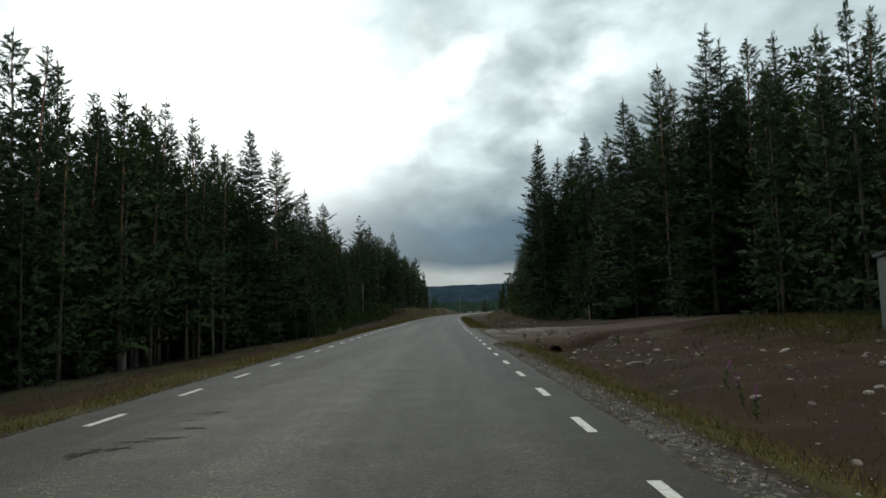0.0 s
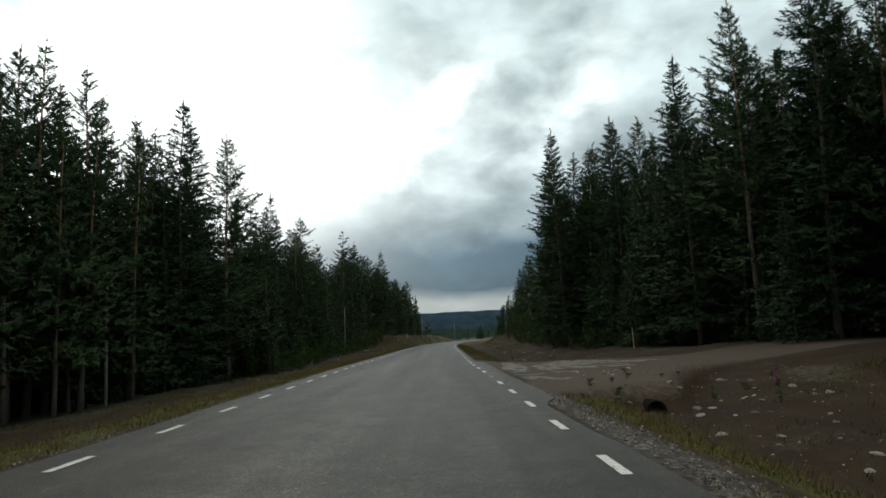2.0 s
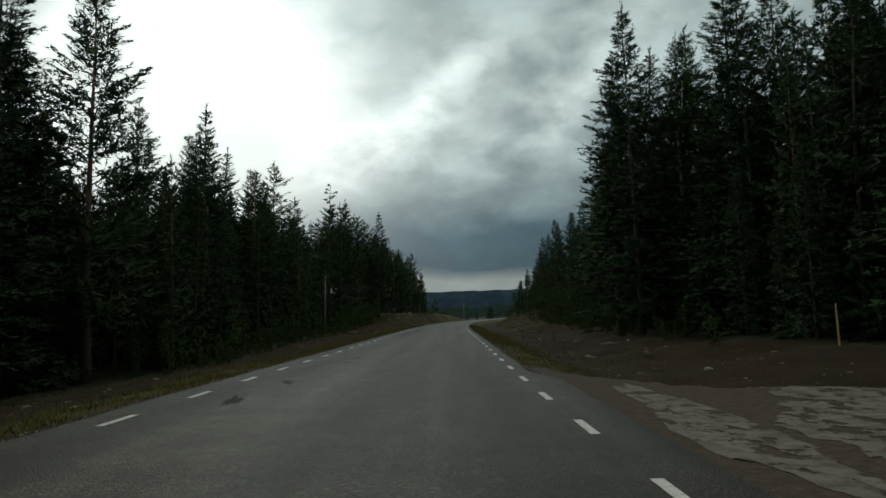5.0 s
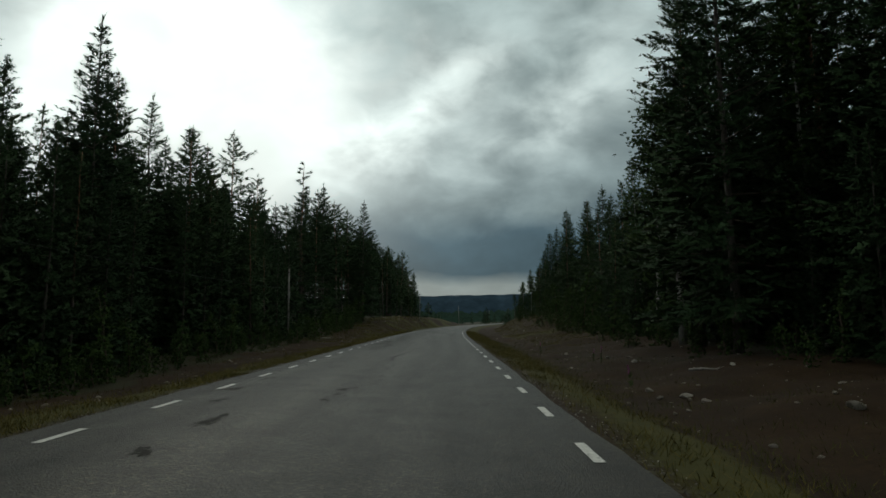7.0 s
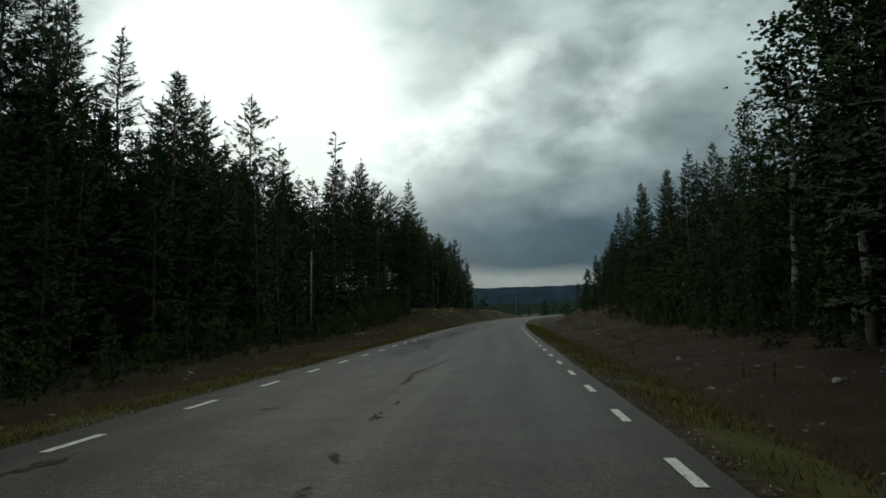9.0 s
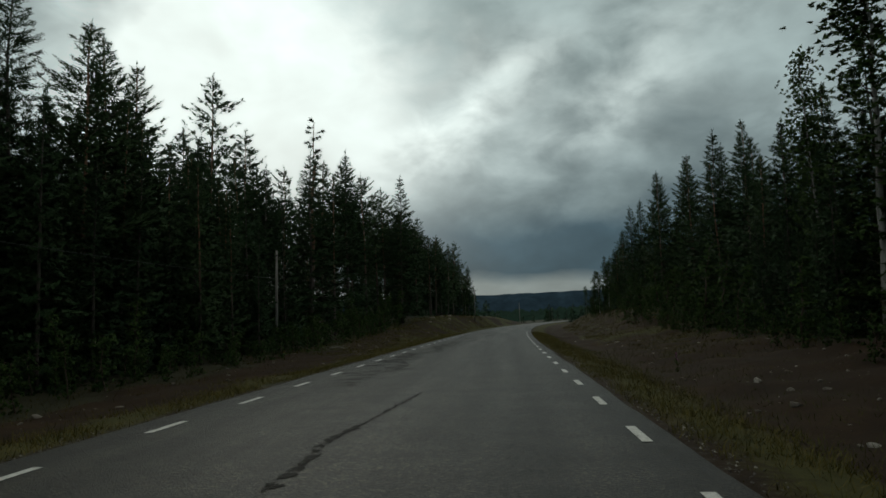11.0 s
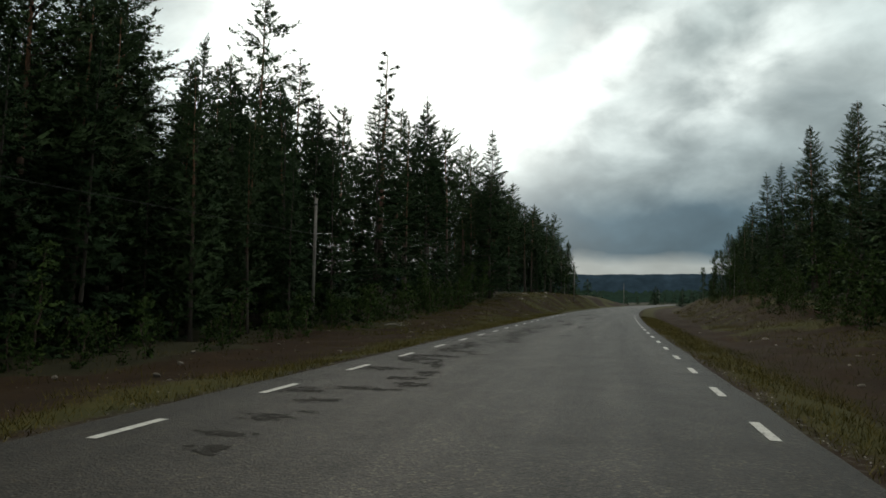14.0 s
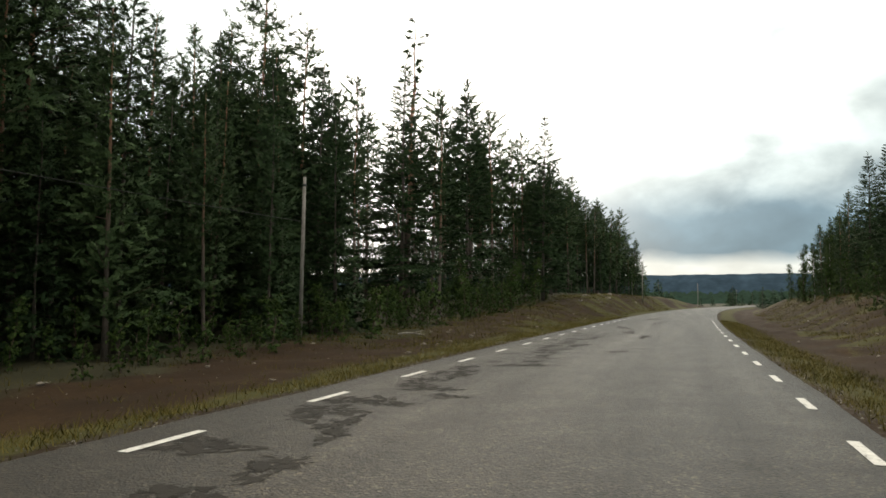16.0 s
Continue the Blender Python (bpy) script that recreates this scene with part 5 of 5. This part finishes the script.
on_lane = lambda u, y: (side_lane(u, y) > 0.3)
scatter_grass("verge_grass", 130000, lambda r, m, y: np.where(y < 50, r.normal(3.55, 0.55, m), 2.15 + abs(r.normal(0, 1.0, m))), (2, 130), 0.165, 0.0065, MAT_GRASS, "yellow-green rough grass on the ditch slope", 51, 0.16, on_lane)
scatter_grass("verge_grass", 110000, lambda r, m, y: -(4.85 + abs(r.normal(0.5, 1.0, m))), (4, 140), 0.17, 0.0065, MAT_GRASS, "dry yellow-green grass along the road edge", 52, 0.16)
scatter_grass("heath_plants", 22000, lambda r, m, y: -r.triangular(7, 12, 13.5, m), (4, 150), 0.17, 0.008, MAT_HEATH, "low brown and green heath plants", 53, 0.2)
scatter_grass("heath_plants", 9000, lambda r, m, y: r.triangular(8.0, 13, 14, m), (52, 170), 0.13, 0.008, MAT_HEATH, "low brown and green heath plants on the bank", 54, 0.2)
scatter_grass("bank_weeds", 24000, lambda r, m, y: r.triangular(9.5, 13.5, 18, m), (10, 31), 0.38, 0.009, MAT_GRASS, "tufts of tall weeds on the stony bank", 55, 0.16, on_lane)
scatter_grass("bank_weeds", 3600, lambda r, m, y: r.uniform(4.0, 10, m), (4, 30), 0.24, 0.007, MAT_HERB, "sparse weeds on the stony bank", 56, 0.16, on_lane)


def fireweed(seed):
    rng = np.random.default_rng(seed)
    root = new("fireweed")
    v, f = tube([(0, 0, -0.03), (0.02, 0.01, 0.4), (0.05, 0.0, 0.85)], [0.008, 0.007, 0.004], 5)
    part("stem", mesh_from("stem", v, f, MAT_HEATH, True), None, root)
    base = np.stack([rng.normal(0.02, 0.01, 30), rng.normal(0, 0.01, 30), rng.uniform(0.08, 0.55, 30)], -1)
    along = unit(rng.normal(size=(30, 3)) * np.array([1, 1, 0.2]) + np.array([0, 0, 0.3]))
    a, t = needle_fans(base, along, 2, 0.13, 0.03, 0.4, rng)
    part("foliage", mesh_from_arrays("foliage", a, t, MAT_BIRCH), None, root)
    base = np.stack([rng.normal(0.04, 0.012, 34), rng.normal(0, 0.012, 34), rng.uniform(0.5, 0.86, 34)], -1)
    a, t = needle_fans(base, unit(rng.normal(size=(34, 3))), 3, 0.04, 0.035, 0.8, rng)
    part("flower_spike", mesh_from_arrays("flower_spike", a, t, MAT_PINK), None, root, "pink flower spike")
    return tagged(root, "pink-flowered fireweed growing on the stony bank", "plant", "fireweeds")


weed = fireweed(61)
wr = random.Random(62)
SPOTS = [(5.6, 11.2), (6.0, 12.6), (6.4, 14.5), (7.4, 27.5), (6.8, 29.6), (5.6, 66.0), (5.9, 71.2), (6.2, 74.0), (5.7, 86.0)]
for i, (x, y) in enumerate(SPOTS):
    m = pose(x, y, ground_z(x, y), wr.gauss(0, 5), wr.gauss(0, 5), wr.uniform(0, 360))
    ob = weed if i == 0 else copy_thing(weed, m)
    ob.matrix_basis = m
    ob.scale = [wr.uniform(0.6, 0.85)] * 3


def dead_branch(x, y, length, turn):
    root = tagged(new("dead_branch"), "grey forked dead branch lying on the stony bank", "branch")
    rr = random.Random(int(x * 10 + y))
    pts = [(length * s, 0.12 * math.sin(5 * s + x), 0.06 + 0.05 * math.sin(7 * s)) for s in np.linspace(0, 1, 7)]
    v, f = tube(pts, [0.045, 0.04, 0.036, 0.03, 0.025, 0.02, 0.01], 7)
    limb = part("limb", mesh_from("limb", v, f, MAT_DEADWOOD, True), None, root)
    for k in (2, 3, 5):
        p = pts[k]
        v, f = tube([p, (p[0] + 0.3, p[1] + (0.25 if k % 2 else -0.25), p[2] + 0.12)], [0.02, 0.006], 5)
        part("twig", mesh_from("twig", v, f, MAT_DEADWOOD, True), None, limb)
    root.matrix_basis = pose(x, y, ground_z(x, y) + 0.02, 0, 0, turn)


dead_branch(5.8, 20.2, 1.9, 24)
dead_branch(7.4, 66.5, 2.2, -30)
dead_branch(-10.2, 104.0, 1.8, 60)

scatter_grass("bank_herbs", 16000, lambda r, m, y: 3.5 + abs(r.normal(0, 3.2, m)), (50, 100), 0.16, 0.006, MAT_HERB, "scattered low green herbs on the red soil slope", 59, 0.25)
scatter_grass("bank_grass", 42000, lambda r, m, y: r.uniform(6.5, 13.5, m), (88, 185), 0.2, 0.012, MAT_GRASS, "patchy green grass over the raised bank", 57, 0.22)
scatter_grass("bank_grass", 42000, lambda r, m, y: -r.uniform(6.2, 12, m), (98, 200), 0.2, 0.012, MAT_GRASS, "dry yellow-green grass on the raised bank", 58, 0.22)

# low tufts on the stony corner of the lane
tuft = birch("leafy_tuft", 1.7, 951, 0.8, 0.02, MAT_TWIG)
tagged(tuft, "low dark leafy tuft on the stony lane corner", "plant", "tufts by the lane")
tuft_rng = random.Random(95)
TUFTS = [(5.6, 32.7), (3.9, 29.6), (4.6, 30.3), (3.5, 28.2), (6.0, 30.9), (5.2, 31.2), (7.9, 30.2), (9.4, 32.2), (4.3, 28.6), (6.6, 28.9)]
for i, (x, y) in enumerate(TUFTS):
    m = pose(x, y, ground_z(x, y) - 0.03, 0, 0, tuft_rng.uniform(0, 360))
    ob = tuft if i == 0 else copy_thing(tuft, m)
    ob.matrix_basis = m
    k = tuft_rng.uniform(0.5, 1.1)
    ob.scale = (k * 0.30, k * 0.30, k * 0.17)
